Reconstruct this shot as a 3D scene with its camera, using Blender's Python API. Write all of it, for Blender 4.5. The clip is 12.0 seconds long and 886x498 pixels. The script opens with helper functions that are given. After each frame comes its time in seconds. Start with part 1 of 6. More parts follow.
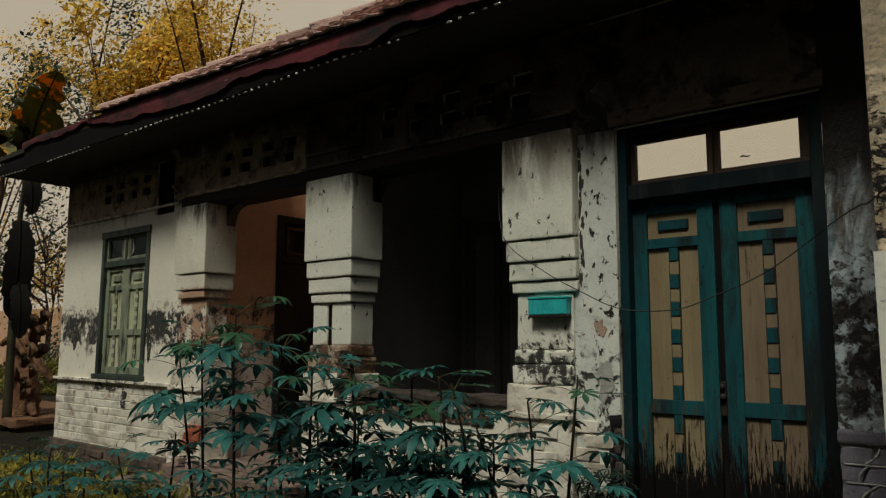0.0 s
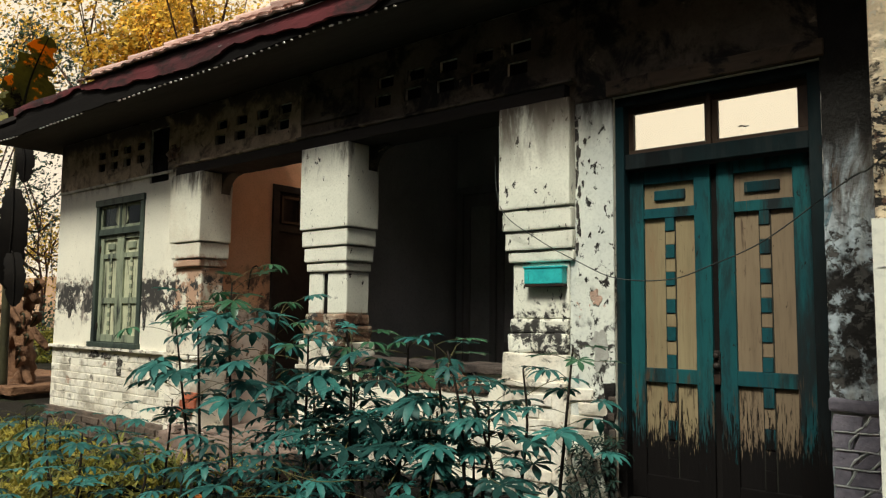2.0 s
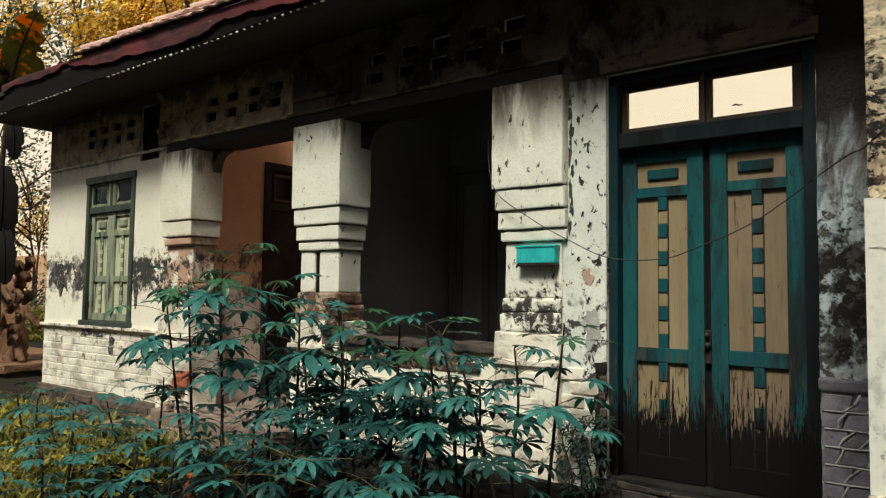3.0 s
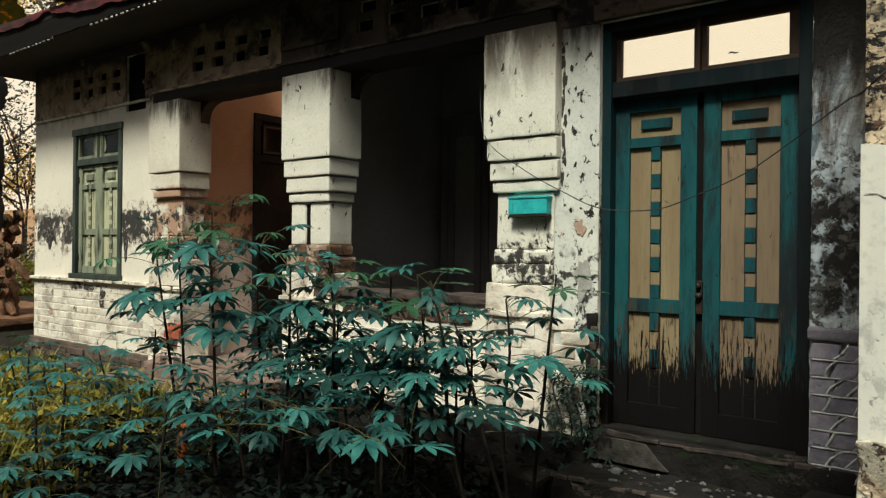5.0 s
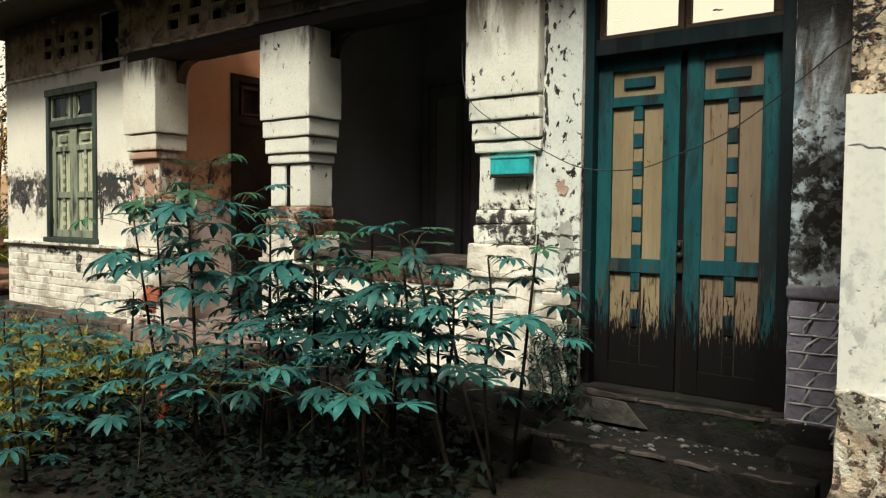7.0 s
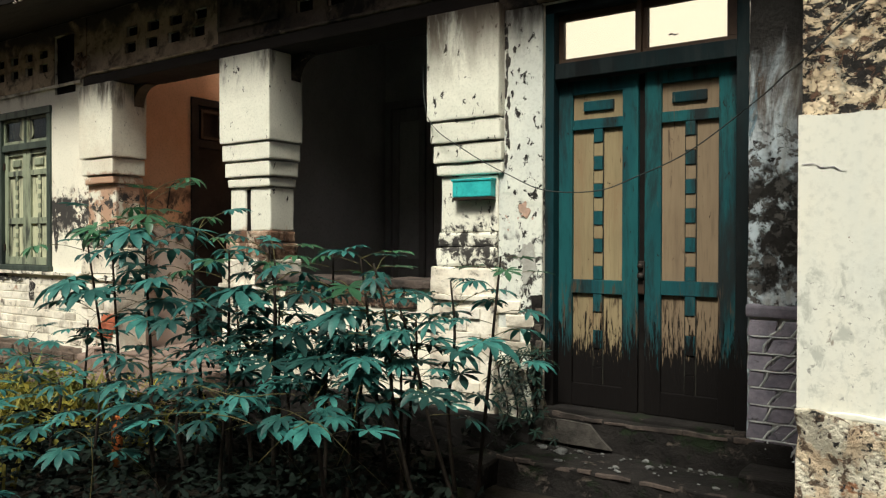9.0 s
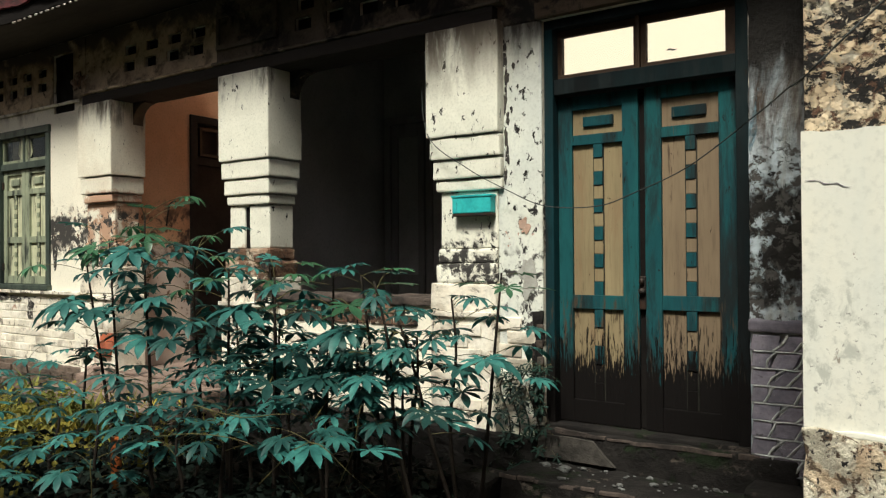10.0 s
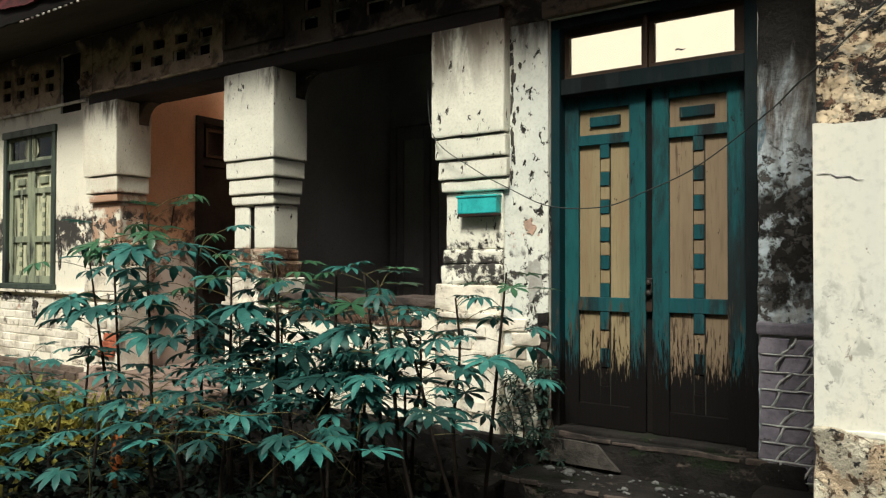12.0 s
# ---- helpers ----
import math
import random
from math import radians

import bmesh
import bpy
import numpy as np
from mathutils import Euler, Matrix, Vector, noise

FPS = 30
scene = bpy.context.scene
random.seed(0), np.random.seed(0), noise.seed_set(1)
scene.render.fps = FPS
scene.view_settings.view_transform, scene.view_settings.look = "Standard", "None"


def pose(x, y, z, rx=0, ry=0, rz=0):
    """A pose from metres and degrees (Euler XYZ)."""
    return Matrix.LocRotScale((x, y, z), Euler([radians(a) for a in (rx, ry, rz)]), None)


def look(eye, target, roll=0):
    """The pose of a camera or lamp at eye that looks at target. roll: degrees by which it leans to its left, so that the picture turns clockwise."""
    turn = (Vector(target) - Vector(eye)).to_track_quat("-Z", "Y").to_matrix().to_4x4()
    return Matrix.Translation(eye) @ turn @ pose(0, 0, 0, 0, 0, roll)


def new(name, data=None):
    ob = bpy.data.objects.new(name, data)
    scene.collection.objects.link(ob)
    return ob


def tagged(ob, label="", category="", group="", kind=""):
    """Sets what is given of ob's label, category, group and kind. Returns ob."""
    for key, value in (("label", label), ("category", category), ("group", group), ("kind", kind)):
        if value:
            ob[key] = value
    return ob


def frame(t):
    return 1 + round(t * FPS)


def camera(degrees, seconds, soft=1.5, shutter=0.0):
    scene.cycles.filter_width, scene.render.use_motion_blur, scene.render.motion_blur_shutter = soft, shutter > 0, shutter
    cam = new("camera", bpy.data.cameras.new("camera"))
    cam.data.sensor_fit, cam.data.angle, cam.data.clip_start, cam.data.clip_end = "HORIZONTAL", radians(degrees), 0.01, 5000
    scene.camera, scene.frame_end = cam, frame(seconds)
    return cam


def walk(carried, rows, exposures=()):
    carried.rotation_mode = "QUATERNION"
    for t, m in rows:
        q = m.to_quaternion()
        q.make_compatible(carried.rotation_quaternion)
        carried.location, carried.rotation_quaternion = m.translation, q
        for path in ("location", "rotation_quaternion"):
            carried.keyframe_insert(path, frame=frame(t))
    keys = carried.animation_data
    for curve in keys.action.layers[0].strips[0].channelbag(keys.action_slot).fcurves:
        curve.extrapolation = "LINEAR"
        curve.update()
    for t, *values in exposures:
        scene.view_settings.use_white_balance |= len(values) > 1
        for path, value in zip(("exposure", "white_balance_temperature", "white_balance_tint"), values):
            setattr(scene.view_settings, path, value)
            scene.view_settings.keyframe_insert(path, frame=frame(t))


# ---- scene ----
cam = camera(61.0, 12.0, 1.25)
PATH = [
    (0, (0.126, -4.413, 1.426), (-1.1477, -2.8922, 1.679), 0.3),
    (0.5, (0.118, -4.428, 1.422), (-1.1487, -2.8982, 1.654), 0.3),
    (1, (0.118, -4.423, 1.395), (-1.1487, -2.8912, 1.614), 0.5),
    (1.5, (0.119, -4.395, 1.41), (-1.1537, -2.8642, 1.608), 0.5),
    (2, (0.113, -4.418, 1.405), (-1.1537, -2.8812, 1.584), 0.6),
    (2.5, (0.11, -4.398, 1.414), (-1.1537, -2.8552, 1.564), 0.6),
    (3, (0.109, -4.393, 1.408), (-1.1477, -2.8422, 1.531), 0.7),
    (5, (0.093, -4.367, 1.391), (-1.1487, -2.7992, 1.392), 0.6),
    (5.5, (0.089, -4.354, 1.377), (-1.1448, -2.7792, 1.344), 0.6),
    (6, (0.082, -4.361, 1.383), (-1.1468, -2.7841, 1.317), 0.4),
    (6.5, (0.074, -4.356, 1.364), (-1.1408, -2.7701, 1.277), 0.5),
    (8.5, (0.071, -4.324, 1.329), (-1.0709, -2.6830, 1.286), 0.2),
    (9, (0.069, -4.314, 1.343), (-1.0569, -2.6610, 1.32), 0.1),
    (9.5, (0.061, -4.314, 1.334), (-1.0599, -2.6570, 1.331), 0.1),
    (10, (0.054, -4.304, 1.36), (-1.0699, -2.6500, 1.374), -0.4),
    (10.5, (0.052, -4.296, 1.356), (-1.0809, -2.6470, 1.372), -0.4),
    (11, (0.044, -4.291, 1.339), (-1.0849, -2.6400, 1.368), -0.1),
    (11.5, (0.046, -4.272, 1.337), (-1.0879, -2.6250, 1.37), -0.2),
    (12, (0.038, -4.266, 1.319), (-1.0989, -2.6210, 1.351), 0.1),
]
EV, KELVIN, TINT = 0.17, 6250, 6
EXPOSURES = [(t, EV + d, KELVIN, TINT - 2.5 if t < 6.2 else TINT) for t, d in ((0.0, -1.36), (0.1, -0.92), (0.2, -0.55), (0.3, -0.38), (0.5, -0.22), (1.0, -0.16), (1.5, -0.16), (5.0, -0.18), (6.0, -0.16), (6.3, -0.04), (6.6, 0.04), (8.5, 0.13), (12.0, 0.14))]
walk(cam, [(t, look(eye, goal, roll)) for t, eye, goal, roll in PATH], EXPOSURES)

# ---- world and sun ----
world = bpy.data.worlds.new("sky")
scene.world = world
world.use_nodes = True
wn = world.node_tree
sky = wn.nodes.new("ShaderNodeTexSky")
sky.sky_type = 'NISHITA'
sky.sun_disc = False
SUN_EL, SUN_AZ = radians(56), radians(166)   # veiled by haze, over the front garden
sky.sun_elevation = SUN_EL
sky.sun_rotation = SUN_AZ
sky.air_density, sky.dust_density, sky.ozone_density = 1.0, 6.0, 0.6
wn.nodes["Background"].inputs["Strength"].default_value = 0.05
wn.links.new(sky.outputs["Color"], wn.nodes["Background"].inputs["Color"])
sun_data = bpy.data.lights.new("sun", 'SUN')
sun_data.energy, sun_data.angle, sun_data.color = 4.6, radians(14), (1.0, 0.935, 0.79)
sun = new("sun", sun_data)
_d = Vector((math.sin(SUN_AZ) * math.cos(SUN_EL), math.cos(SUN_AZ) * math.cos(SUN_EL), math.sin(SUN_EL)))
sun.matrix_world = look(_d * 30, (0, 0, 0))


# ---- materials ----
def ramp_mask(nt, fac, lo, hi):
    m = nt.nodes.new("ShaderNodeMapRange")
    m.interpolation_type = 'SMOOTHSTEP'
    m.inputs["From Min"].default_value, m.inputs["From Max"].default_value = lo, hi
    nt.links.new(fac, m.inputs["Value"])
    return m.outputs["Result"]


def times(nt, a, b):
    m = nt.nodes.new("ShaderNodeMath")
    m.operation = 'MULTIPLY'
    nt.links.new(a, m.inputs[0])
    if isinstance(b, (int, float)):
        m.inputs[1].default_value = b
    else:
        nt.links.new(b, m.inputs[1])
    return m.outputs[0]


def noisy(nt, vec, scale, detail=5.0, rough=0.6, stretch=(1, 1, 1), distort=0.0):
    mp = nt.nodes.new("ShaderNodeMapping")
    mp.inputs["Scale"].default_value = stretch
    nt.links.new(vec, mp.inputs["Vector"])
    n = nt.nodes.new("ShaderNodeTexNoise")
    n.inputs["Scale"].default_value = scale
    n.inputs["Detail"].default_value = detail
    n.inputs["Roughness"].default_value = rough
    n.inputs["Distortion"].default_value = distort
    nt.links.new(mp.outputs["Vector"], n.inputs["Vector"])
    return n.outputs["Fac"]


def blend(nt, fac, a, b):
    m = nt.nodes.new("ShaderNodeMix")
    m.data_type = 'RGBA'
    if isinstance(fac, (int, float)):
        m.inputs["Factor"].default_value = fac
    else:
        nt.links.new(fac, m.inputs["Factor"])
    ins = [i for i in m.inputs if i.type == 'RGBA']
    for sock, v in zip(ins, (a, b)):
        if isinstance(v, tuple):
            sock.default_value = (*v, 1)
        else:
            nt.links.new(v, sock)
    return [o for o in m.outputs if o.type == 'RGBA'][0]


def surface(name, col, col2=None, rough=0.85, metal=0.0, grain=40.0, patch=2.5, bump=0.3, depth=0.004,
            stains=(), per_piece=0.0, stretch=(1, 1, 1), spec=0.3, translucent=0.0, local=False, island=0.0):
    """A worn surface: two tones in patches, fine grain, stains of their own shape and relief.
    stains: (colour, scale, low, high, z band or None, stretch)."""
    mat = bpy.data.materials.new(name)
    mat.use_nodes = True
    nt = mat.node_tree
    bs = nt.nodes["Principled BSDF"]
    if local:
        vec = nt.nodes.new("ShaderNodeTexCoord").outputs["Object"]
    else:
        vec = nt.nodes.new("ShaderNodeNewGeometry").outputs["Position"]
    col2 = col2 or tuple(c * 0.75 for c in col)
    c = blend(nt, ramp_mask(nt, noisy(nt, vec, patch, 6, 0.62, stretch), 0.35, 0.68), col, col2)
    fine = noisy(nt, vec, grain, 4, 0.6, stretch)
    c = blend(nt, times(nt, ramp_mask(nt, fine, 0.45, 0.75), 0.35), c, tuple(x * 0.55 for x in col2))
    if per_piece:
        info = nt.nodes.new("ShaderNodeObjectInfo")
        hs = nt.nodes.new("ShaderNodeHueSaturation")
        mr = nt.nodes.new("ShaderNodeMapRange")
        mr.inputs["To Min"].default_value, mr.inputs["To Max"].default_value = 1 - per_piece, 1 + per_piece
        nt.links.new(info.outputs["Random"], mr.inputs["Value"])
        nt.links.new(mr.outputs["Result"], hs.inputs["Value"])
        nt.links.new(c, hs.inputs["Color"])
        c = hs.outputs["Color"]
    if island:
        geo = nt.nodes.new("ShaderNodeNewGeometry")
        hs = nt.nodes.new("ShaderNodeHueSaturation")
        mr = nt.nodes.new("ShaderNodeMapRange")
        mr.inputs["To Min"].default_value, mr.inputs["To Max"].default_value = 1 - island, 1 + island
        nt.links.new(geo.outputs["Random Per Island"], mr.inputs["Value"])
        nt.links.new(mr.outputs["Result"], hs.inputs["Value"])
        nt.links.new(c, hs.inputs["Color"])
        c = hs.outputs["Color"]
    masks = []
    for scol, sc, lo, hi, band, st in stains:
        mask = ramp_mask(nt, noisy(nt, vec, sc, 8, 0.68, st, 0.4), lo, hi)
        if band:
            sep = nt.nodes.new("ShaderNodeSeparateXYZ")
            nt.links.new(vec, sep.inputs[0])
            jag = nt.nodes.new("ShaderNodeMath")
            jag.operation = 'MULTIPLY_ADD'
            nt.links.new(noisy(nt, vec, sc * 1.6, 5, 0.6, st), jag.inputs[0])
            jag.inputs[1].default_value = band[4] if len(band) > 4 else 0.3
            nt.links.new(sep.outputs["Z"], jag.inputs[2])
            z = jag.outputs[0]
            mask = times(nt, mask, times(nt, ramp_mask(nt, z, band[0], band[1]), ramp_mask(nt, z, band[3], band[2])))
        c = blend(nt, mask, c, scol)
        masks.append(mask)
    nt.links.new(c, bs.inputs["Base Color"])
    bs.inputs["Roughness"].default_value = rough
    bs.inputs["Metallic"].default_value = metal
    bs.inputs["Specular IOR Level"].default_value = spec
    h = noisy(nt, vec, patch * 4, 8, 0.65, stretch)
    add = nt.nodes.new("ShaderNodeMath")
    add.operation = 'MULTIPLY_ADD'
    nt.links.new(fine, add.inputs[0])
    add.inputs[1].default_value = 0.3
    nt.links.new(h, add.inputs[2])
    height = add.outputs[0]
    for mask in masks:
        sub = nt.nodes.new("ShaderNodeMath")
        sub.operation = 'MULTIPLY_ADD'
        nt.links.new(mask, sub.inputs[0])
        sub.inputs[1].default_value = -0.35
        nt.links.new(height, sub.inputs[2])
        height = sub.outputs[0]
    bp = nt.nodes.new("ShaderNodeBump")
    bp.inputs["Strength"].default_value = bump
    bp.inputs["Distance"].default_value = depth * 3
    nt.links.new(height, bp.inputs["Height"])
    nt.links.new(bp.outputs["Normal"], bs.inputs["Normal"])
    if translucent:
        tr = nt.nodes.new("ShaderNodeBsdfTranslucent")
        mx = nt.nodes.new("ShaderNodeMixShader")
        mx.inputs[0].default_value = translucent
        nt.links.new(c, tr.inputs["Color"])
        nt.links.new(bs.outputs[0], mx.inputs[1])
        nt.links.new(tr.outputs[0], mx.inputs[2])
        nt.links.new(mx.outputs[0], nt.nodes["Material Output"].inputs["Surface"])
    return mat


ONE = (1, 1, 1)
DRIP = (1, 1, 0.22)
M = {}
CREAM, GREYED = (0.86, 0.81, 0.69), (0.79, 0.75, 0.64)
MOULD, SOOT, BRICK_RED = (0.045, 0.042, 0.04), (0.02, 0.018, 0.017), (0.36, 0.17, 0.10)
M["plaster"] = surface("plaster", CREAM, GREYED, 0.9, patch=1.6, grain=55, bump=0.5, stains=(
    ((0.50, 0.41, 0.31), 2.2, 0.56, 0.78, None, (1, 1, 0.4)), ((0.30, 0.26, 0.22), 24.0, 0.63, 0.68, None, (1, 1, 0.5)),
    ((0.17, 0.115, 0.08), 16.0, 0.54, 0.58, (1.62, 1.70, 2.06, 2.16, 0.5), ONE), (MOULD, 4.5, 0.44, 0.49, (1.66, 1.72, 1.99, 2.06, 0.5), ONE),
    ((0.25, 0.22, 0.19), 5.0, 0.52, 0.60, (1.45, 1.6, 1.95, 2.2, 0.5), ONE),
    (MOULD, 16.0, 0.66, 0.70, None, (1, 1, 0.6)),
    # last two stains: soot plus eaves shade painted into the wall top
    ((0.15, 0.105, 0.075), 3.0, 0.40, 0.64, (3.05, 3.30, 9, 10, 0.5), (1, 1, 0.6)), (SOOT, 9.0, 0.56, 0.62, (3.10, 3.25, 9, 10, 0.4), (1, 1, 0.7))))
M["column"] = surface("column_plaster", (0.80, 0.78, 0.68), (0.72, 0.71, 0.62), 0.88, patch=1.2, grain=60, bump=0.35, stains=(
    ((0.42, 0.38, 0.31), 3.0, 0.60, 0.80, None, DRIP),
    (SOOT, 15.0, 0.635, 0.67, None, (1, 1, 0.5)),
    ((0.10, 0.075, 0.06), 26.0, 0.66, 0.69, None, (1, 1, 0.35)),
    ((0.46, 0.30, 0.21), 5.0, 0.55, 0.62, (0.9, 1.15, 1.55, 1.7, 0.4), ONE),
    ((0.13, 0.11, 0.09), 6.0, 0.45, 0.65, (2.86, 3.08, 9, 10, 0.5), DRIP)))
M["column_grimy_shaded"] = surface("grimy_shaded_column_plaster", (0.80, 0.78, 0.68), (0.70, 0.70, 0.61), 0.88, patch=1.2, grain=60, bump=0.35, stains=(
    ((0.42, 0.38, 0.31), 3.0, 0.56, 0.78, None, DRIP),
    (SOOT, 15.0, 0.60, 0.635, None, (1, 1, 0.5)),
    (MOULD, 9.0, 0.46, 0.54, (1.10, 1.24, 1.62, 1.70, 0.4), ONE),
    # drips at the top also carry the shade below the eaves, as colour
    ((0.15, 0.125, 0.10), 5.0, 0.36, 0.54, (2.55, 3.10, 9, 10, 0.5), DRIP)))
M["column_worn"] = surface("worn_column_plaster", (0.78, 0.75, 0.64), (0.70, 0.64, 0.53), 0.9, patch=2.0, grain=60, bump=0.5, stains=(
    ((0.46, 0.29, 0.20), 4.0, 0.42, 0.52, (1.45, 1.60, 2.15, 2.22, 0.4), ONE),
    (MOULD, 8.0, 0.50, 0.55, (1.35, 1.50, 1.95, 2.05, 0.4), ONE),
    (SOOT, 13.0, 0.64, 0.68, None, (1, 1, 0.5)),
    ((0.13, 0.11, 0.09), 6.0, 0.45, 0.65, (2.86, 3.08, 9, 10, 0.5), DRIP)))
M["strip"] = surface("door_wall_plaster", (0.74, 0.75, 0.68), (0.62, 0.64, 0.60), 0.9, patch=2.0, grain=55, bump=0.5, stains=(
    (SOOT, 17.0, 0.575, 0.61, None, (1, 1, 0.7)),
    ((0.44, 0.26, 0.19), 7.0, 0.62, 0.65, (1.3, 1.4, 1.75, 1.85, 0.3), ONE),
    (MOULD, 8.0, 0.50, 0.56, (1.0, 1.1, 1.50, 1.62, 0.4), ONE),
    ((0.40, 0.42, 0.44), 3.0, 0.5, 0.7, None, DRIP),
    # top band paints eaves shade onto the strip, in drip-shaped streaks
    ((0.09, 0.08, 0.07), 5.0, 0.34, 0.56, (2.80, 3.10, 9, 10, 0.5), DRIP)))
M["peeled"] = surface("peeled_undercoat", (0.58, 0.38, 0.29), (0.42, 0.30, 0.24), 0.9, patch=16, grain=60, bump=0.8, stains=(((0.70, 0.68, 0.62), 18, 0.56, 0.60, None, ONE),))
M["peeled_grey"] = surface("grey_undercoat", (0.46, 0.46, 0.43), (0.34, 0.33, 0.30), 0.9, patch=12, grain=60, bump=0.7)
M["mould_patch"] = surface("black_mould", (0.035, 0.033, 0.034), (0.06, 0.052, 0.046), 0.95, patch=18, grain=60, bump=0.7, stains=(((0.50, 0.48, 0.42), 34, 0.56, 0.60, None, ONE),))
M["bare_brick"] = surface("bare_brown_brick", (0.19, 0.11, 0.075), (0.075, 0.055, 0.045), 0.92, patch=7, grain=50, bump=1.0, depth=0.01, per_piece=0.35, stains=(
    (SOOT, 7.0, 0.50, 0.58, None, ONE), ((0.62, 0.56, 0.46), 8.0, 0.60, 0.64, None, ONE)))
M["plinth"] = surface("plinth_plaster", (0.84, 0.80, 0.71), (0.76, 0.69, 0.58), 0.9, patch=3.0, grain=45, bump=0.7, per_piece=0.06, stains=(
    ((0.45, 0.27, 0.19), 4.5, 0.64, 0.69, None, ONE),
    ((0.20, 0.18, 0.15), 6.0, 0.56, 0.66, None, ONE), ((0.38, 0.34, 0.28), 2.5, 0.45, 0.66, None, ONE),
    (MOULD, 9.0, 0.56, 0.62, (0.98, 1.04, 1.2, 1.3, 0.3), ONE)))
M["grey_brick"] = surface("grey_painted_brick", (0.29, 0.265, 0.32), (0.17, 0.16, 0.20), 0.75, patch=9, grain=70, bump=0.6, per_piece=0.25, stains=(
    ((0.48, 0.48, 0.50), 14, 0.62, 0.70, None, ONE), (MOULD, 12, 0.60, 0.70, None, ONE)))
M["mortar"] = surface("mortar", (0.66, 0.68, 0.67), (0.40, 0.42, 0.43), 0.9, patch=9, grain=80, bump=0.6)
# Second and third tall bands make the strip darker towards its top.
M["flaked"] = surface("flaking_blue_white_plaster", (0.62, 0.71, 0.78), (0.43, 0.50, 0.55), 0.92, patch=3, grain=40, bump=0.9, depth=0.008, stains=(
    ((0.34, 0.33, 0.30), 2.6, 0.50, 0.66, None, DRIP), ((0.085, 0.062, 0.048), 3.2, 0.38, 0.50, (2.10, 2.45, 9, 10, 0.7), DRIP),
    (SOOT, 4.0, 0.28, 0.42, (2.34, 2.72, 9, 10, 0.6), DRIP), (SOOT, 5.5, 0.40, 0.47, (1.28, 1.42, 1.88, 2.02, 0.5), (1, 1, 0.8)),
    ((0.10, 0.095, 0.09), 16.0, 0.50, 0.56, (1.15, 1.22, 2.05, 2.2, 0.4), ONE), (SOOT, 22.0, 0.62, 0.66, None, (1, 1, 0.6)),
    ((0.17, 0.25, 0.30), 9.0, 0.60, 0.66, (1.1, 1.2, 2.4, 2.6, 0.4), DRIP)))
M["wing_low"] = surface("wing_limewash", (0.74, 0.72, 0.63), (0.66, 0.67, 0.62), 0.9, patch=1.5, grain=50, bump=0.12, stains=(
    ((0.62, 0.64, 0.60), 1.6, 0.46, 0.72, None, DRIP), ((0.66, 0.60, 0.48), 3.0, 0.54, 0.74, None, DRIP),
    ((0.46, 0.47, 0.43), 20.0, 0.50, 0.64, (1.06, 1.16, 1.40, 1.52, 0.4), (1, 1, 0.7)), ((0.28, 0.28, 0.26), 48.0, 0.60, 0.66, (1.08, 1.16, 1.36, 1.48, 0.4), ONE), ((0.30, 0.27, 0.23), 26.0, 0.66, 0.69, None, (1, 1, 0.6))))
M["wing_high"] = surface("wing_old_plaster", (0.76, 0.63, 0.45), (0.62, 0.48, 0.32), 0.92, patch=4, grain=45, bump=0.9, depth=0.008, stains=(
    (SOOT, 11.0, 0.485, 0.52, (1.80, 1.86, 2.22, 2.36, 0.4), (1, 1, 1.6)), (SOOT, 40.0, 0.57, 0.61, (1.80, 1.86, 2.3, 2.5, 0.4), ONE), ((0.16, 0.09, 0.06), 30.0, 0.54, 0.60, (1.82, 1.90, 2.1, 2.3, 0.4), ONE), ((0.60, 0.52, 0.40), 38.0, 0.56, 0.60, None, ONE),
    ((0.74, 0.68, 0.55), 9.0, 0.58, 0.66, None, ONE)))
M["wing_stone"] = surface("wing_plinth_stone", (0.70, 0.58, 0.42), (0.50, 0.37, 0.25), 0.92, patch=16, grain=60, bump=1.0, depth=0.01, per_piece=0.15, stains=(
    ((0.80, 0.74, 0.60), 9, 0.46, 0.55, None, ONE), ((0.36, 0.17, 0.09), 12, 0.58, 0.63, None, (0.6, 1, 1.4)),
    ((0.17, 0.12, 0.085), 26, 0.53, 0.58, None, ONE), (MOULD, 34, 0.58, 0.62, None, ONE)))
M["ochre"] = surface("ochre_plaster", (0.85, 0.52, 0.33), (0.72, 0.41, 0.25), 0.9, patch=1.5, grain=50, bump=0.4, stains=(
    ((0.66, 0.55, 0.48), 3.0, 0.20, 0.34, (-2, -1, 1.62, 1.80, 0.5), ONE),
    ((0.14, 0.09, 0.07), 3.5, 0.47, 0.58, (1.5, 1.62, 2.0, 2.2, 0.5), ONE), ((0.20, 0.12, 0.08), 9.0, 0.56, 0.62, (0.9, 1.1, 2.0, 2.2, 0.5), ONE)))
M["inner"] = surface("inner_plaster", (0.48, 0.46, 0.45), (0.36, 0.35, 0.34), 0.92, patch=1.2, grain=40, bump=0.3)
M["frieze"] = surface("grimy_frieze_plaster", (0.62, 0.48, 0.33), (0.40, 0.31, 0.22), 0.92, patch=2.4, grain=45, bump=0.6, stains=(
    ((0.24, 0.18, 0.13), 4.0, 0.48, 0.62, None, ONE), ((0.07, 0.06, 0.05), 2.0, 0.52, 0.66, None, (1, 1, 1.4)), (SOOT, 14.0, 0.61, 0.66, None, ONE),
    # top band puts the shade under the soffit into the frieze colour
    ((0.08, 0.065, 0.055), 3.0, 0.30, 0.44, (3.58, 3.74, 9, 10, 0.4), ONE)))
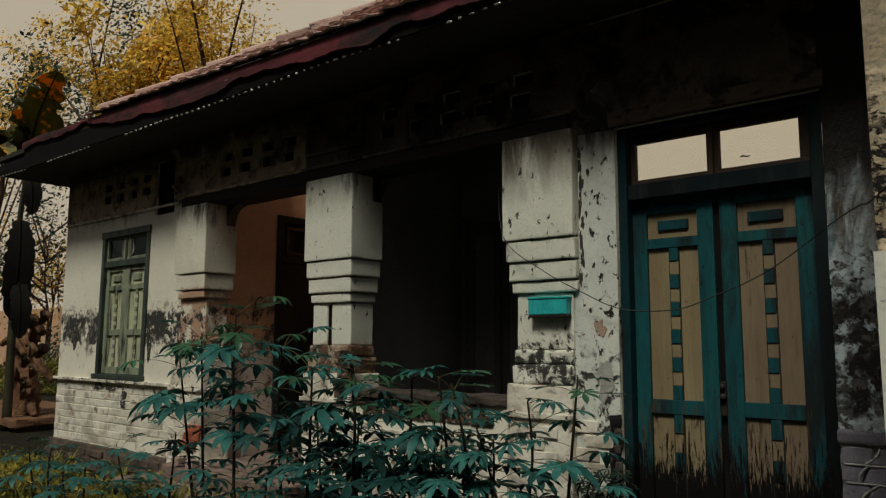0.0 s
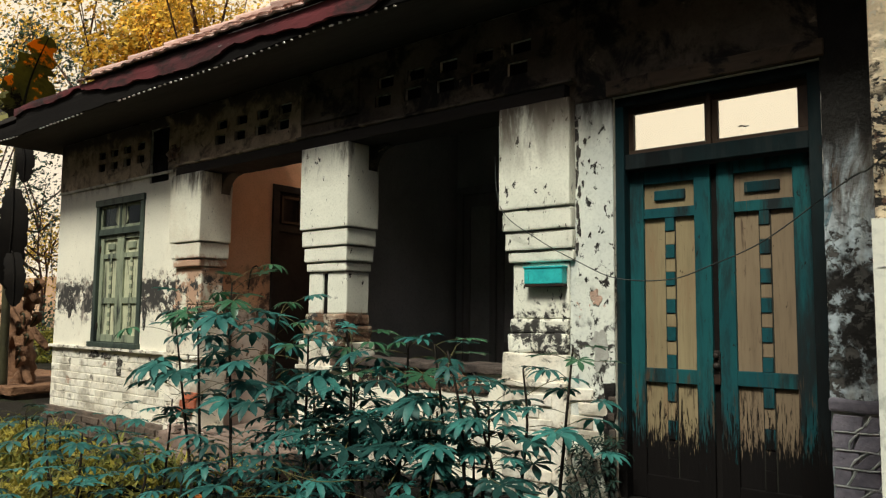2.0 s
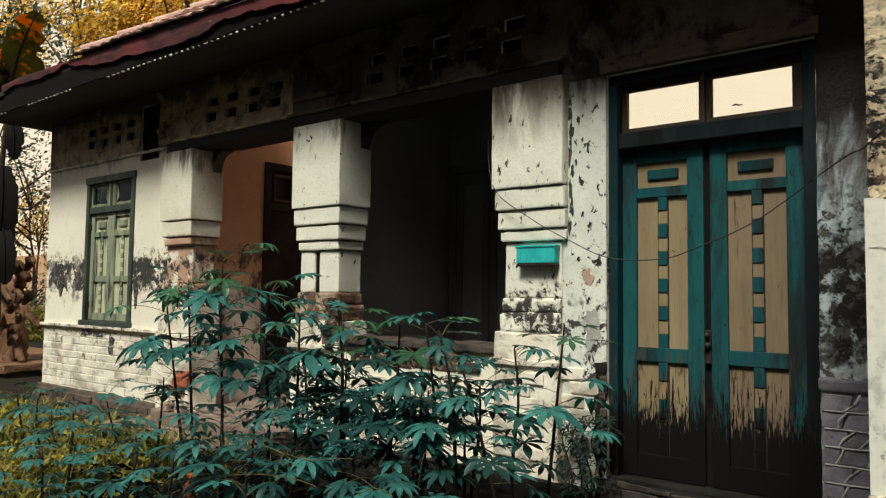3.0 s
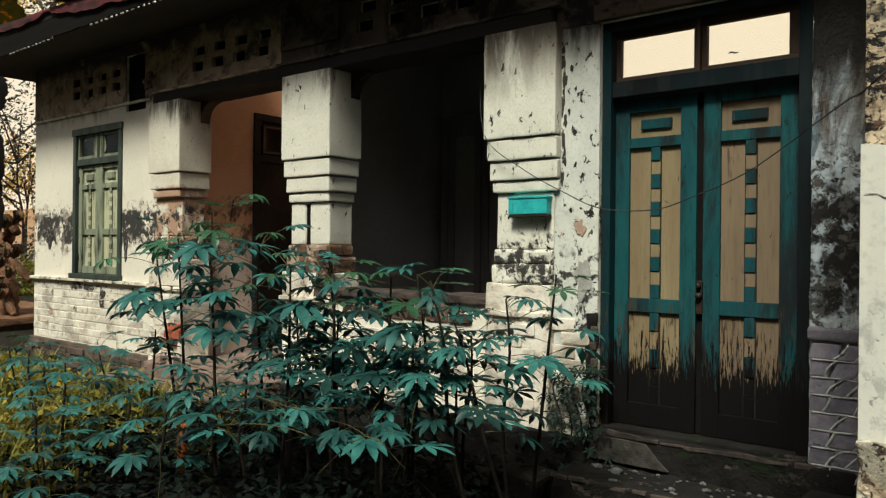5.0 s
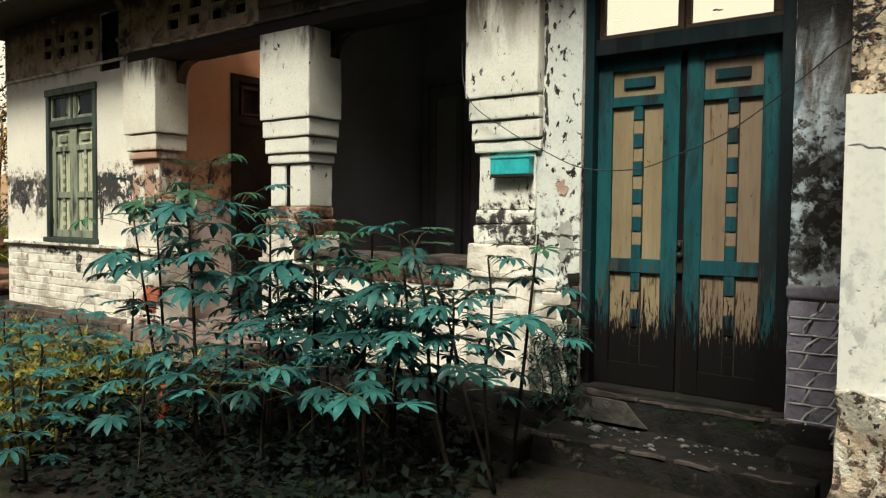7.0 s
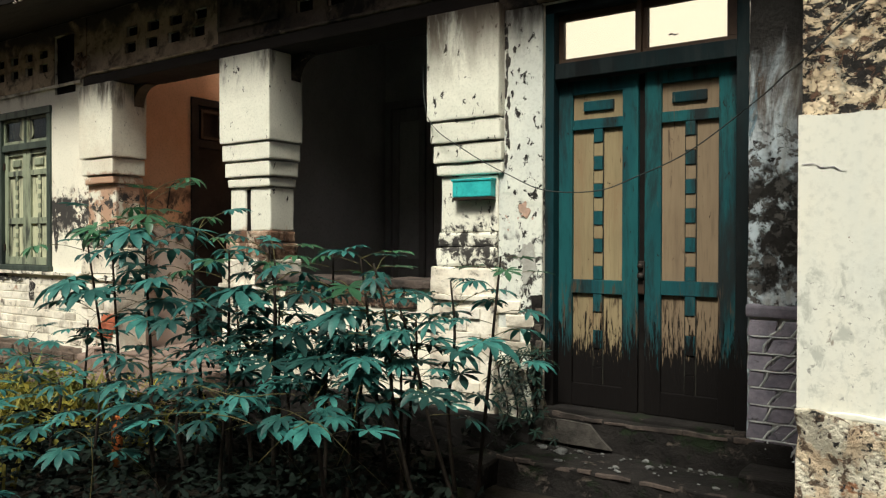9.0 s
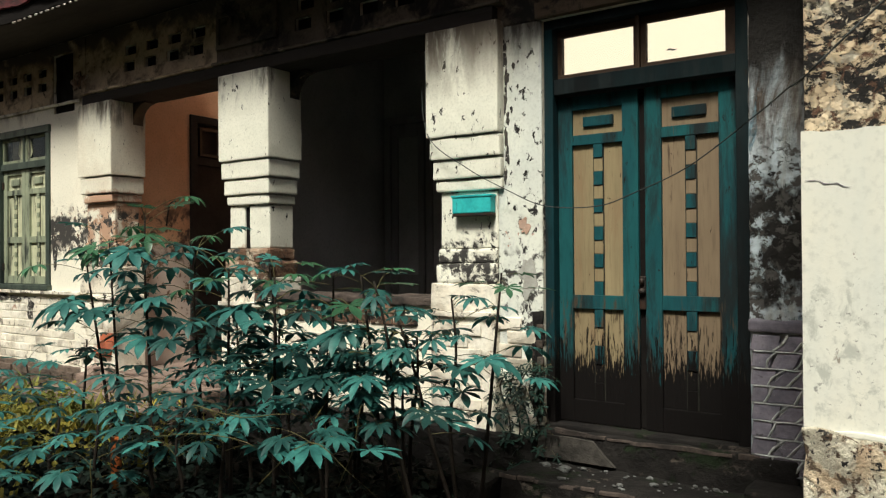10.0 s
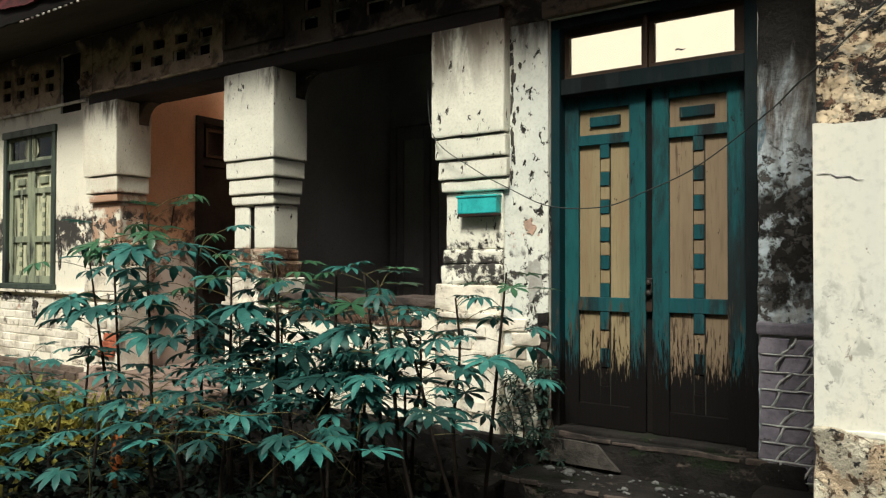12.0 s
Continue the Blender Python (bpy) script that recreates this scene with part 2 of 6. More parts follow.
# Darker copy of the frieze: eaves shade put into the colour, plus soot.
M["frieze_soot_shade"] = surface("soot_and_shade_frieze", (0.16, 0.125, 0.095), (0.085, 0.068, 0.055), 0.92, patch=2.4, grain=45, bump=0.6, stains=(
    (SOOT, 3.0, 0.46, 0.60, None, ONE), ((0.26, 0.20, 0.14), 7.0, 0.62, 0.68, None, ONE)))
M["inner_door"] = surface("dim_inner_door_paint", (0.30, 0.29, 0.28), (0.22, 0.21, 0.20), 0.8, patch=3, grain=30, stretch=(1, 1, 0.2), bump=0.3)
M["soffit_wood"] = surface("smoked_soffit_board", (0.070, 0.060, 0.055), (0.045, 0.040, 0.036), 0.85, spec=0.1, patch=2, grain=30, stretch=(0.15, 1, 1), bump=0.5)
# Black of the eaves board; also painted as shade inside holes and gaps.
M["eaves_shade_black"] = surface("black_board_and_shade_fill", (0.011, 0.0095, 0.009), (0.007, 0.006, 0.006), 0.85, spec=0.08, patch=2, grain=30, stretch=(0.15, 1, 1), bump=0.5)
M["collar"] = surface("crumbling_collar", (0.58, 0.50, 0.40), (0.34, 0.22, 0.15), 0.92, patch=6, grain=45, bump=0.9, depth=0.008, stains=(
    ((0.15, 0.085, 0.055), 5.0, 0.46, 0.54, None, ONE), (MOULD, 11.0, 0.55, 0.61, None, ONE)))
M["old_wood"] = surface("blackened_timber", (0.050, 0.042, 0.039), (0.030, 0.026, 0.024), 0.8, spec=0.1, patch=2, grain=30, stretch=(0.15, 1, 1), bump=0.5)
M["board"] = surface("fascia_red", (0.15, 0.028, 0.034), (0.075, 0.022, 0.026), 0.75, patch=3, grain=30, stretch=(0.2, 1, 1), bump=0.6, stains=(
    ((0.014, 0.012, 0.012), 2.2, 0.48, 0.66, None, (0.5, 1, 1)), ((0.30, 0.26, 0.26), 6.0, 0.68, 0.74, None, (0.4, 1, 1))))
M["tin"] = surface("scallop_edge", (0.62, 0.58, 0.55), (0.30, 0.22, 0.19), 0.45, 0.6, patch=4, grain=60)
M["tile"] = surface("clay_roof_tile", (0.56, 0.37, 0.31), (0.33, 0.19, 0.16), 0.85, patch=3, grain=40, per_piece=0.3, stains=(
    ((0.52, 0.42, 0.36), 5, 0.56, 0.66, None, ONE), ((0.07, 0.06, 0.05), 4, 0.58, 0.66, None, ONE)))
CHAR = (0.007, 0.006, 0.006)
ROT = (((0.07, 0.050, 0.034), 16.0, 0.54, 0.64, (-2, -1, 1.20, 1.45, 0.5), (2.0, 1, 0.22)),
       (CHAR, 60.0, 0.15, 0.20, (-2, -1, 0.99, 1.07, 0.66), (1.2, 1, 0.13)),
       (CHAR, 42.0, 0.52, 0.57, (-2, -1, 1.10, 1.22, 0.55), (1.5, 1, 0.16)))
WEAR = (((0.06, 0.07, 0.06), 9.0, 0.62, 0.70, None, (1.6, 1, 0.3)), ((0.016, 0.022, 0.024), 3.0, 0.46, 0.66, None, (2.5, 1, 0.35)),
        ((0.015, 0.014, 0.013), 26.0, 0.64, 0.68, None, (1.4, 1, 0.5)))
M["teal"] = surface("teal_paint", (0.016, 0.092, 0.100), (0.012, 0.060, 0.074), 0.55, spec=0.1, patch=3, grain=45, stretch=(1, 1, 0.25), bump=0.3, stains=WEAR + ROT)
M["teal_dark"] = surface("teal_frame_paint", (0.008, 0.038, 0.046), (0.007, 0.024, 0.030), 0.6, spec=0.1, patch=3, grain=45, stretch=(1, 1, 0.25), bump=0.3, stains=WEAR + ROT)
# Darker copy of the teal frame paint, with eaves shade in the colour.
M["frame_shaded"] = surface("shaded_frame_paint", (0.007, 0.017, 0.020), (0.008, 0.010, 0.011), 0.65, spec=0.1, patch=3, grain=45, stretch=(1, 1, 0.25), bump=0.3, stains=WEAR[1:] + ROT)
M["straw"] = surface("straw_paint", (0.31, 0.250, 0.148), (0.24, 0.190, 0.112), 0.6, spec=0.1, patch=3, grain=50, stretch=(1.6, 1, 0.12), bump=0.35, stains=(
    ((0.16, 0.11, 0.07), 12, 0.64, 0.72, None, (2, 1, 0.2)), ((0.24, 0.17, 0.10), 4.0, 0.50, 0.66, None, (2, 1, 0.3)), ((0.05, 0.035, 0.025), 30, 0.66, 0.70, None, (1.5, 1, 0.5))) + ROT)
# Browner, darker straw for the right leaf: the wing's shade is in the colour.
M["straw_shaded"] = surface("straw_paint_browned_shade", (0.225, 0.170, 0.112), (0.17, 0.126, 0.086), 0.6, patch=3, grain=50, stretch=(1.6, 1, 0.12), bump=0.35, spec=0.12, stains=(
    ((0.10, 0.07, 0.05), 12, 0.62, 0.70, None, (2, 1, 0.2)), ((0.05, 0.035, 0.025), 30, 0.66, 0.70, None, (1.5, 1, 0.5))) + ROT)
M["shutter"] = surface("shutter_green", (0.30, 0.33, 0.23), (0.22, 0.25, 0.18), 0.6, patch=3, grain=45, stretch=(1, 1, 0.3), bump=0.3, stains=WEAR)
M["shutter_frame"] = surface("window_frame_green", (0.060, 0.080, 0.066), (0.034, 0.048, 0.041), 0.6, patch=3, grain=45, stretch=(1, 1, 0.3), bump=0.3, stains=WEAR)
M["shutter_pale"] = surface("shutter_cream", (0.58, 0.58, 0.4), (0.49, 0.5, 0.34), 0.65, patch=4, grain=45, stretch=(1, 1, 0.2), bump=0.3, stains=WEAR)
M["head_board"] = surface("weathered_brown_board", (0.12, 0.085, 0.060), (0.065, 0.047, 0.036), 0.85, patch=3, grain=40, stretch=(0.2, 1, 1), bump=0.5, stains=((SOOT, 4.0, 0.50, 0.60, None, ONE),))
# dark paint for the shadow lines along the block strips
M["shadow_line"] = surface("shadow_line_paint", (0.035, 0.034, 0.028), (0.02, 0.02, 0.017), 0.9, patch=10, grain=50, spec=0.1)
M["brown_frame"] = surface("brown_sash", (0.075, 0.045, 0.028), (0.05, 0.03, 0.02), 0.6, patch=4, grain=40, bump=0.3)
M["turquoise"] = surface("turquoise_tin", (0.05, 0.50, 0.50), (0.03, 0.36, 0.38), 0.5, 0.0, patch=7, grain=40, bump=0.25, stains=(
    ((0.02, 0.10, 0.12), 12, 0.58, 0.68, None, (1, 1, 0.6)),))
M["iron"] = surface("dark_iron", (0.03, 0.028, 0.027), (0.06, 0.035, 0.025), 0.6, 0.6, patch=10, grain=60)
M["cable"] = surface("cable_black", (0.035, 0.04, 0.04), None, 0.5, patch=10, grain=60)
M["step"] = surface("mossy_step", (0.022, 0.020, 0.019), (0.012, 0.011, 0.011), 0.9, spec=0.1, patch=4, grain=40, bump=0.8, depth=0.008, stains=(
    ((0.09, 0.075, 0.065), 6, 0.60, 0.68, None, ONE), ((0.015, 0.022, 0.012), 5, 0.56, 0.66, None, ONE)))
M["step_edge"] = surface("worn_step_edge", (0.095, 0.075, 0.066), (0.035, 0.030, 0.028), 0.9, spec=0.1, patch=8, grain=50, bump=0.8)
M["cement_patch"] = surface("grey_cement_patch", (0.075, 0.068, 0.062), (0.04, 0.037, 0.034), 0.9, spec=0.1, patch=9, grain=50, bump=0.8, stains=((SOOT, 9.0, 0.54, 0.62, None, DRIP),))
M["rubble"] = surface("plaster_rubble", (0.15, 0.155, 0.155), (0.06, 0.06, 0.058), 0.9, patch=12, grain=60, per_piece=0.3)
M["soil"] = surface("dark_soil", (0.026, 0.022, 0.018), (0.014, 0.012, 0.010), 0.95, spec=0.1, patch=1.2, grain=25, bump=1.0, depth=0.02, stains=(
    ((0.024, 0.030, 0.012), 1.5, 0.50, 0.62, None, ONE),))
M["footing"] = surface("old_footing", (0.135, 0.10, 0.08), (0.06, 0.05, 0.043), 0.92, patch=4, grain=40, bump=0.9, depth=0.01, per_piece=0.25)
M["pink_slab"] = surface("worn_slab", (0.47, 0.36, 0.31), (0.31, 0.235, 0.20), 0.9, patch=4, grain=45, bump=0.7)
M["entry_slab"] = surface("entry_slab", (0.24, 0.175, 0.145), (0.13, 0.098, 0.083), 0.9, patch=4, grain=45, bump=0.8, stains=(((0.05, 0.04, 0.035), 5, 0.55, 0.65, None, ONE),))
M["red_brick"] = surface("red_brick", (0.42, 0.12, 0.06), (0.30, 0.10, 0.06), 0.9, patch=8, grain=50, bump=0.8, per_piece=0.25)
M["leaf"] = surface("cassava_leaf", (0.037, 0.148, 0.130), (0.015, 0.072, 0.067), 0.50, patch=9, grain=60, bump=0.2, per_piece=0.65, translucent=0.15, local=True, spec=0.35)
M["leaf_young"] = surface("young_cassava_leaf", (0.050, 0.165, 0.075), (0.040, 0.120, 0.060), 0.42, patch=9, grain=60, bump=0.2, per_piece=0.35, translucent=0.2, local=True, spec=0.5)
# leaf copy darkened for the shade at the wall foot
M["leaf_shaded"] = surface("shaded_creeper_leaf", (0.010, 0.034, 0.024), (0.006, 0.020, 0.015), 0.55, patch=9, grain=60, bump=0.2, per_piece=0.5, local=True, spec=0.2)
M["stem"] = surface("cassava_stem", (0.028, 0.022, 0.018), (0.016, 0.013, 0.011), 0.8, spec=0.1, patch=12, grain=60, bump=0.5, local=True)
M["petiole"] = surface("petiole", (0.11, 0.098, 0.035), (0.06, 0.05, 0.02), 0.6, patch=12, grain=60, local=True)
M["grass"] = surface("weed_grass", (0.31, 0.25, 0.04), (0.10, 0.125, 0.028), 0.6, patch=1.5, grain=30, translucent=0.3, island=0.5)
# leaf colour near black: it holds the shade under the shrubs
M["undergrowth"] = surface("shade_filler_leaf", (0.006, 0.011, 0.008), (0.004, 0.007, 0.006), 0.8, spec=0.1, patch=3, grain=20, island=0.6)
M["tree_yellow"] = surface("sunlit_foliage", (0.92, 0.58, 0.08), (0.60, 0.42, 0.07), 0.6, patch=0.8, grain=3, translucent=0.40, island=0.6)
M["tree_green"] = surface("shaded_foliage", (0.065, 0.085, 0.035), (0.045, 0.075, 0.065), 0.6, patch=0.5, grain=3, translucent=0.35, island=0.6)
M["bark"] = surface("tree_bark", (0.17, 0.085, 0.055), (0.09, 0.055, 0.04), 0.9, patch=5, grain=30, bump=0.9, depth=0.02)
M["banana"] = surface("banana_leaf", (0.30, 0.27, 0.06), (0.17, 0.16, 0.05), 0.5, patch=1.5, grain=12, translucent=0.5, stains=(
    ((0.95, 0.42, 0.02), 1.7, 0.56, 0.575, None, ONE), ((0.03, 0.022, 0.016), 1.5, 0.56, 0.60, None, ONE)))
M["dead_leaf"] = surface("dead_banana_leaf", (0.010, 0.008, 0.0065), (0.006, 0.005, 0.0045), 0.8, spec=0.1, patch=3, grain=20)
M["banana_rib"] = surface("banana_rib", (0.05, 0.046, 0.02), (0.03, 0.027, 0.014), 0.6, patch=4, grain=20)
M["root"] = surface("gnarled_root", (0.23, 0.12, 0.065), (0.13, 0.065, 0.035), 0.85, patch=3, grain=20, bump=1.0, depth=0.02)
M["far_wall"] = surface("far_wall_paint", (0.62, 0.40, 0.26), (0.54, 0.33, 0.2), 0.9, patch=1, grain=20)
haze = bpy.data.materials.new("bright_haze")
haze.use_nodes = True
hb = haze.node_tree.nodes["Principled BSDF"]
hb.inputs["Base Color"].default_value = (0.02, 0.02, 0.02, 1)
hb.inputs["Emission Color"].default_value = (1.0, 0.81, 0.60, 1)
hb.inputs["Emission Strength"].default_value = 1.02
M["haze"] = haze
M["orange"] = surface("orange_stub_colour", (0.55, 0.16, 0.03), (0.38, 0.10, 0.03), 0.7, patch=9, grain=50)


def glass(name, rough, tint):
    mat = bpy.data.materials.new(name)
    mat.use_nodes = True
    b = mat.node_tree.nodes["Principled BSDF"]
    b.inputs["Base Color"].default_value = (*tint, 1)
    b.inputs["Roughness"].default_value = rough
    b.inputs["Transmission Weight"].default_value = 1.0
    b.inputs["IOR"].default_value = 1.45
    n = noisy(mat.node_tree, mat.node_tree.nodes.new("ShaderNodeNewGeometry").outputs["Position"], 9)
    bp = mat.node_tree.nodes.new("ShaderNodeBump")
    bp.inputs["Strength"].default_value, bp.inputs["Distance"].default_value = 0.15, 0.004
    mat.node_tree.links.new(n, bp.inputs["Height"])
    mat.node_tree.links.new(bp.outputs["Normal"], b.inputs["Normal"])
    return mat


M["pane"] = glass("frosted_pane", 0.25, (0.97, 0.95, 0.88))
M["dark_pane"] = glass("dusty_pane", 0.08, (0.8, 0.85, 0.82))


# ---- building helpers ----
def mesh_of(bm, name, mat):
    me = bpy.data.meshes.new(name)
    bm.to_mesh(me)
    bm.free()
    me.materials.append(mat)
    return me


def world_of(ob):
    v = Vector((0, 0, 0))
    while ob is not None:
        v += ob.location
        ob = ob.parent
    return v


def thing(name, at, label, category, group="", kind=""):
    """An Empty at the base of a thing that has parts."""
    ob = new(name)
    ob.location = at
    ob.empty_display_size = 0.1
    return tagged(ob, label, category, group, kind)


def part(name, bm, mat, parent, label="", smooth=False, kind=""):
    """Links a bmesh in world coordinates as one mesh under a thing or a part."""
    low = [min(v.co[i] for v in bm.verts) for i in range(3)]
    high = [max(v.co[i] for v in bm.verts) for i in range(3)]
    base = Vector(((low[0] + high[0]) / 2, (low[1] + high[1]) / 2, low[2]))
    bmesh.ops.translate(bm, verts=bm.verts, vec=-base)
    if smooth:
        for f in bm.faces:
            f.smooth = True
    ob = new(name, mesh_of(bm, name, mat))
    ob.location = base - (world_of(parent) if parent else Vector((0, 0, 0)))
    ob.parent = parent
    return tagged(ob, label, kind=kind)


def single(name, bm, mat, label, category, group="", kind="", smooth=False):
    return tagged(part(name, bm, mat, None, label, smooth), "", category, group, kind)


def piece(name, me, at, parent, turn=(0, 0, 0), size=(1, 1, 1)):
    """A piece that shares its mesh with others like it."""
    ob = new(name, me)
    ob.location = Vector(at) - world_of(parent)
    ob.rotation_euler, ob.scale = turn, size
    ob.parent = parent
    return ob


def add_box(bm, x0, y0, z0, x1, y1, z1, bev=0.0):
    b = bmesh.new()
    m = Matrix.LocRotScale(((x0 + x1) / 2, (y0 + y1) / 2, (z0 + z1) / 2), None, (abs(x1 - x0), abs(y1 - y0), abs(z1 - z0)))
    bmesh.ops.create_cube(b, size=1, matrix=m)
    if bev:
        bmesh.ops.bevel(b, geom=b.edges[:], offset=bev, segments=2, profile=0.6, affect='EDGES')
    join(bm, b)


def join(bm, b):
    made = [bm.verts.new(v.co) for v in b.verts]
    b.verts.index_update()
    for f in b.faces:
        bm.faces.new([made[v.index] for v in f.verts])
    b.free()
    return made


def box(x0, y0, z0, x1, y1, z1, bev=0.006):
    bm = bmesh.new()
    add_box(bm, x0, y0, z0, x1, y1, z1, bev)
    return bm


def rough_box(x0, y0, z0, x1, y1, z1, step=0.05, jag=0.008, seed=0.0, bev=0.012):
    """A block with uneven faces and worn edges."""
    bm = box(x0, y0, z0, x1, y1, z1, bev)
    longest = max(x1 - x0, y1 - y0, z1 - z0)
    for _ in range(6):
        long = [e for e in bm.edges if e.calc_length() > step * 1.6]
        if not long or len(bm.faces) > 6000:
            break
        bmesh.ops.subdivide_edges(bm, edges=long, cuts=1, use_grid_fill=True)
    for v in bm.verts:
        p = v.co * 9 + Vector((seed, seed * 2, 0))
        v.co += Vector((noise.noise(p), noise.noise(p + Vector((7, 0, 0))), noise.noise(p + Vector((0, 9, 0))))) * jag
    return bm


def wall_sheet(x0, x1, y0, y1, z0, z1, holes):
    """A thick wall along x with openings cut right through it."""
    xs = sorted({x0, x1, *[h[0] for h in holes], *[h[1] for h in holes]})
    zs = sorted({z0, z1, *[h[2] for h in holes], *[h[3] for h in holes]})
    xs = [x for x in xs if x0 <= x <= x1]
    zs = [z for z in zs if z0 <= z <= z1]
    bm = bmesh.new()
    vs = {}

    def vert(i, j, k):
        if (i, j, k) not in vs:
            vs[i, j, k] = bm.verts.new((xs[i], (y0, y1)[j], zs[k]))
        return vs[i, j, k]

    def full(i, k):
        if not (0 <= i < len(xs) - 1 and 0 <= k < len(zs) - 1):
            return False
        cx, cz = (xs[i] + xs[i + 1]) / 2, (zs[k] + zs[k + 1]) / 2
        return not any(h[0] < cx < h[1] and h[2] < cz < h[3] for h in holes)

    for i in range(len(xs) - 1):
        for k in range(len(zs) - 1):
            if not full(i, k):
                continue
            bm.faces.new((vert(i, 0, k), vert(i + 1, 0, k), vert(i + 1, 0, k + 1), vert(i, 0, k + 1)))
            bm.faces.new((vert(i, 1, k), vert(i, 1, k + 1), vert(i + 1, 1, k + 1), vert(i + 1, 1, k)))
            if not full(i - 1, k):
                bm.faces.new((vert(i, 0, k), vert(i, 0, k + 1), vert(i, 1, k + 1), vert(i, 1, k)))
            if not full(i + 1, k):
                bm.faces.new((vert(i + 1, 0, k), vert(i + 1, 1, k), vert(i + 1, 1, k + 1), vert(i + 1, 0, k + 1)))
            if not full(i, k - 1):
                bm.faces.new((vert(i, 0, k), vert(i, 1, k), vert(i + 1, 1, k), vert(i + 1, 0, k)))
            if not full(i, k + 1):
                bm.faces.new((vert(i, 0, k + 1), vert(i + 1, 0, k + 1), vert(i + 1, 1, k + 1), vert(i, 1, k + 1)))
    return bm


def tube(points, radii, sides=8):
    """A tapered round limb along points."""
    bm = bmesh.new()
    rings = []
    pts = [Vector(p) for p in points]
    for i, p in enumerate(pts):
        d = (pts[min(i + 1, len(pts) - 1)] - pts[max(i - 1, 0)]).normalized()
        a = d.orthogonal().normalized()
        b = d.cross(a)
        r = radii[i] if isinstance(radii, (list, tuple)) else radii
        rings.append([bm.verts.new(p + a * r * math.cos(2 * math.pi * s / sides) + b * r * math.sin(2 * math.pi * s / sides)) for s in range(sides)])
    for r0, r1 in zip(rings, rings[1:]):
        for s in range(sides):
            bm.faces.new((r0[s], r0[(s + 1) % sides], r1[(s + 1) % sides], r1[s]))
    bm.faces.new(rings[0][::-1])
    bm.faces.new(rings[-1])
    return bm


def smooth_path(points, n=6):
    """A rounded path through a few points."""
    pts = [Vector(p) for p in points]
    out = []
    for i in range(len(pts) - 1):
        p0, p1, p2, p3 = pts[max(i - 1, 0)], pts[i], pts[i + 1], pts[min(i + 2, len(pts) - 1)]
        for k in range(n):
            t = k / n
            out.append(0.5 * (2 * p1 + (p2 - p0) * t + (2 * p0 - 5 * p1 + 4 * p2 - p3) * t * t + (3 * p1 - p0 - 3 * p2 + p3) * t ** 3))
    return out + [pts[-1]]


def lump(at, size, seed, rough=0.35, level=2):
    bm = bmesh.new()
    bmesh.ops.create_icosphere(bm, subdivisions=level, radius=1)
    for v in bm.verts:
        v.co *= 1 + rough * noise.noise(v.co * 1.7 + Vector((seed, seed * 3, 1)))
        v.co = Vector((v.co.x * size[0], v.co.y * size[1], v.co.z * size[2])) + Vector(at)
    return bm


# ---- ground ----
GROUND = -0.10


def build_ground():
    cuts = [-400, -150, -60, -34, -25] + [-20 + 0.5 * i for i in range(61)] + [14, 24, 50, 120, 400]
    bm = bmesh.new()
    grid = []
    for y in cuts:
        row = []
        for x in cuts:
            near = max(0.0, 1 - max(abs(x + 4) / 14, abs(y + 1) / 12))
            z = GROUND + 0.07 * near * noise.noise(Vector((x * 1.3, y * 1.3, 0)))
            row.append(bm.verts.new((x, y, z)))
        grid.append(row)
    for r0, r1 in zip(grid, grid[1:]):
        for i in range(len(r0) - 1):
            bm.faces.new((r0[i], r0[i + 1], r1[i + 1], r1[i]))
    single("ground", bm, M["soil"], "dark damp garden soil with mossy patches", "ground", kind="structure", smooth=True)


build_ground()

# ---- the facade ----
LEFT, EAVE_Y = -10.13, -0.70
WIN = (-9.08, -7.95, 1.00, 2.78)
DOOR = (-2.10, -0.86, 0.26, 2.84)
holes = [WIN, DOOR, (-6.78, -5.00, 0.24, 2.90), (-4.61, -2.86, 1.04, 2.90)]
VENTS = []                                           # two rows of small vents along the frieze
for z0, z1 in ((3.145, 3.245), (3.300, 3.395)):
    for x in (-9.02, -8.71, -8.40, -8.09):
        VENTS.append((x - 0.085, x + 0.085, z0, z1))
    for x in (-6.50, -6.165, -5.83, -5.485, -4.18, -3.845, -3.51, -3.175, -2.84):
        VENTS.append((x - 0.095 + (0.03 if z0 > 3.2 else 0), x + 0.085 + (0.03 if z0 > 3.2 else 0), z0, z1))
SCAR = (-7.88, -7.48, 2.88, 3.50)                    # plaster broken out beside the vents
holes += VENTS + [SCAR]
front = wall_sheet(LEFT, 2.2, 0.0, 0.26, -0.3, 3.62, holes)
wall_north = single("wall_front", front, M["plaster"], "cream limewashed plaster front wall, stained and mouldy", "wall", kind="structure")
# shallow black block in place of the hollow's own shade
single("wall_patch", rough_box(-7.878, 0.02, 2.885, -7.482, 0.25, 3.495, 0.05, 0.012, 3), M["eaves_shade_black"], "black fill painting the dark of a hollow behind broken plaster", "wall", kind="structure")

# black plugs paint the darkness of the vents
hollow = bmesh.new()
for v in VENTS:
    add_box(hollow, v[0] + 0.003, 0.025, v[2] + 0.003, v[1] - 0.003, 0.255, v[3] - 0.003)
single("wall_vent_hollows", hollow, M["eaves_shade_black"], "black plugs painting the dark inside the vents", "wall", kind="structure")
frieze = wall_sheet(-7.24, -5.22, -0.014, -0.001, 3.02, 3.61, VENTS)
single("wall_frieze", frieze, M["frieze"], "grimy brown plaster frieze pierced by vents", "wall", kind="structure")
# this half takes the copy with eaves shade in its colour
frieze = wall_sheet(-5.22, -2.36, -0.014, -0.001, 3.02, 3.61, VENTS)
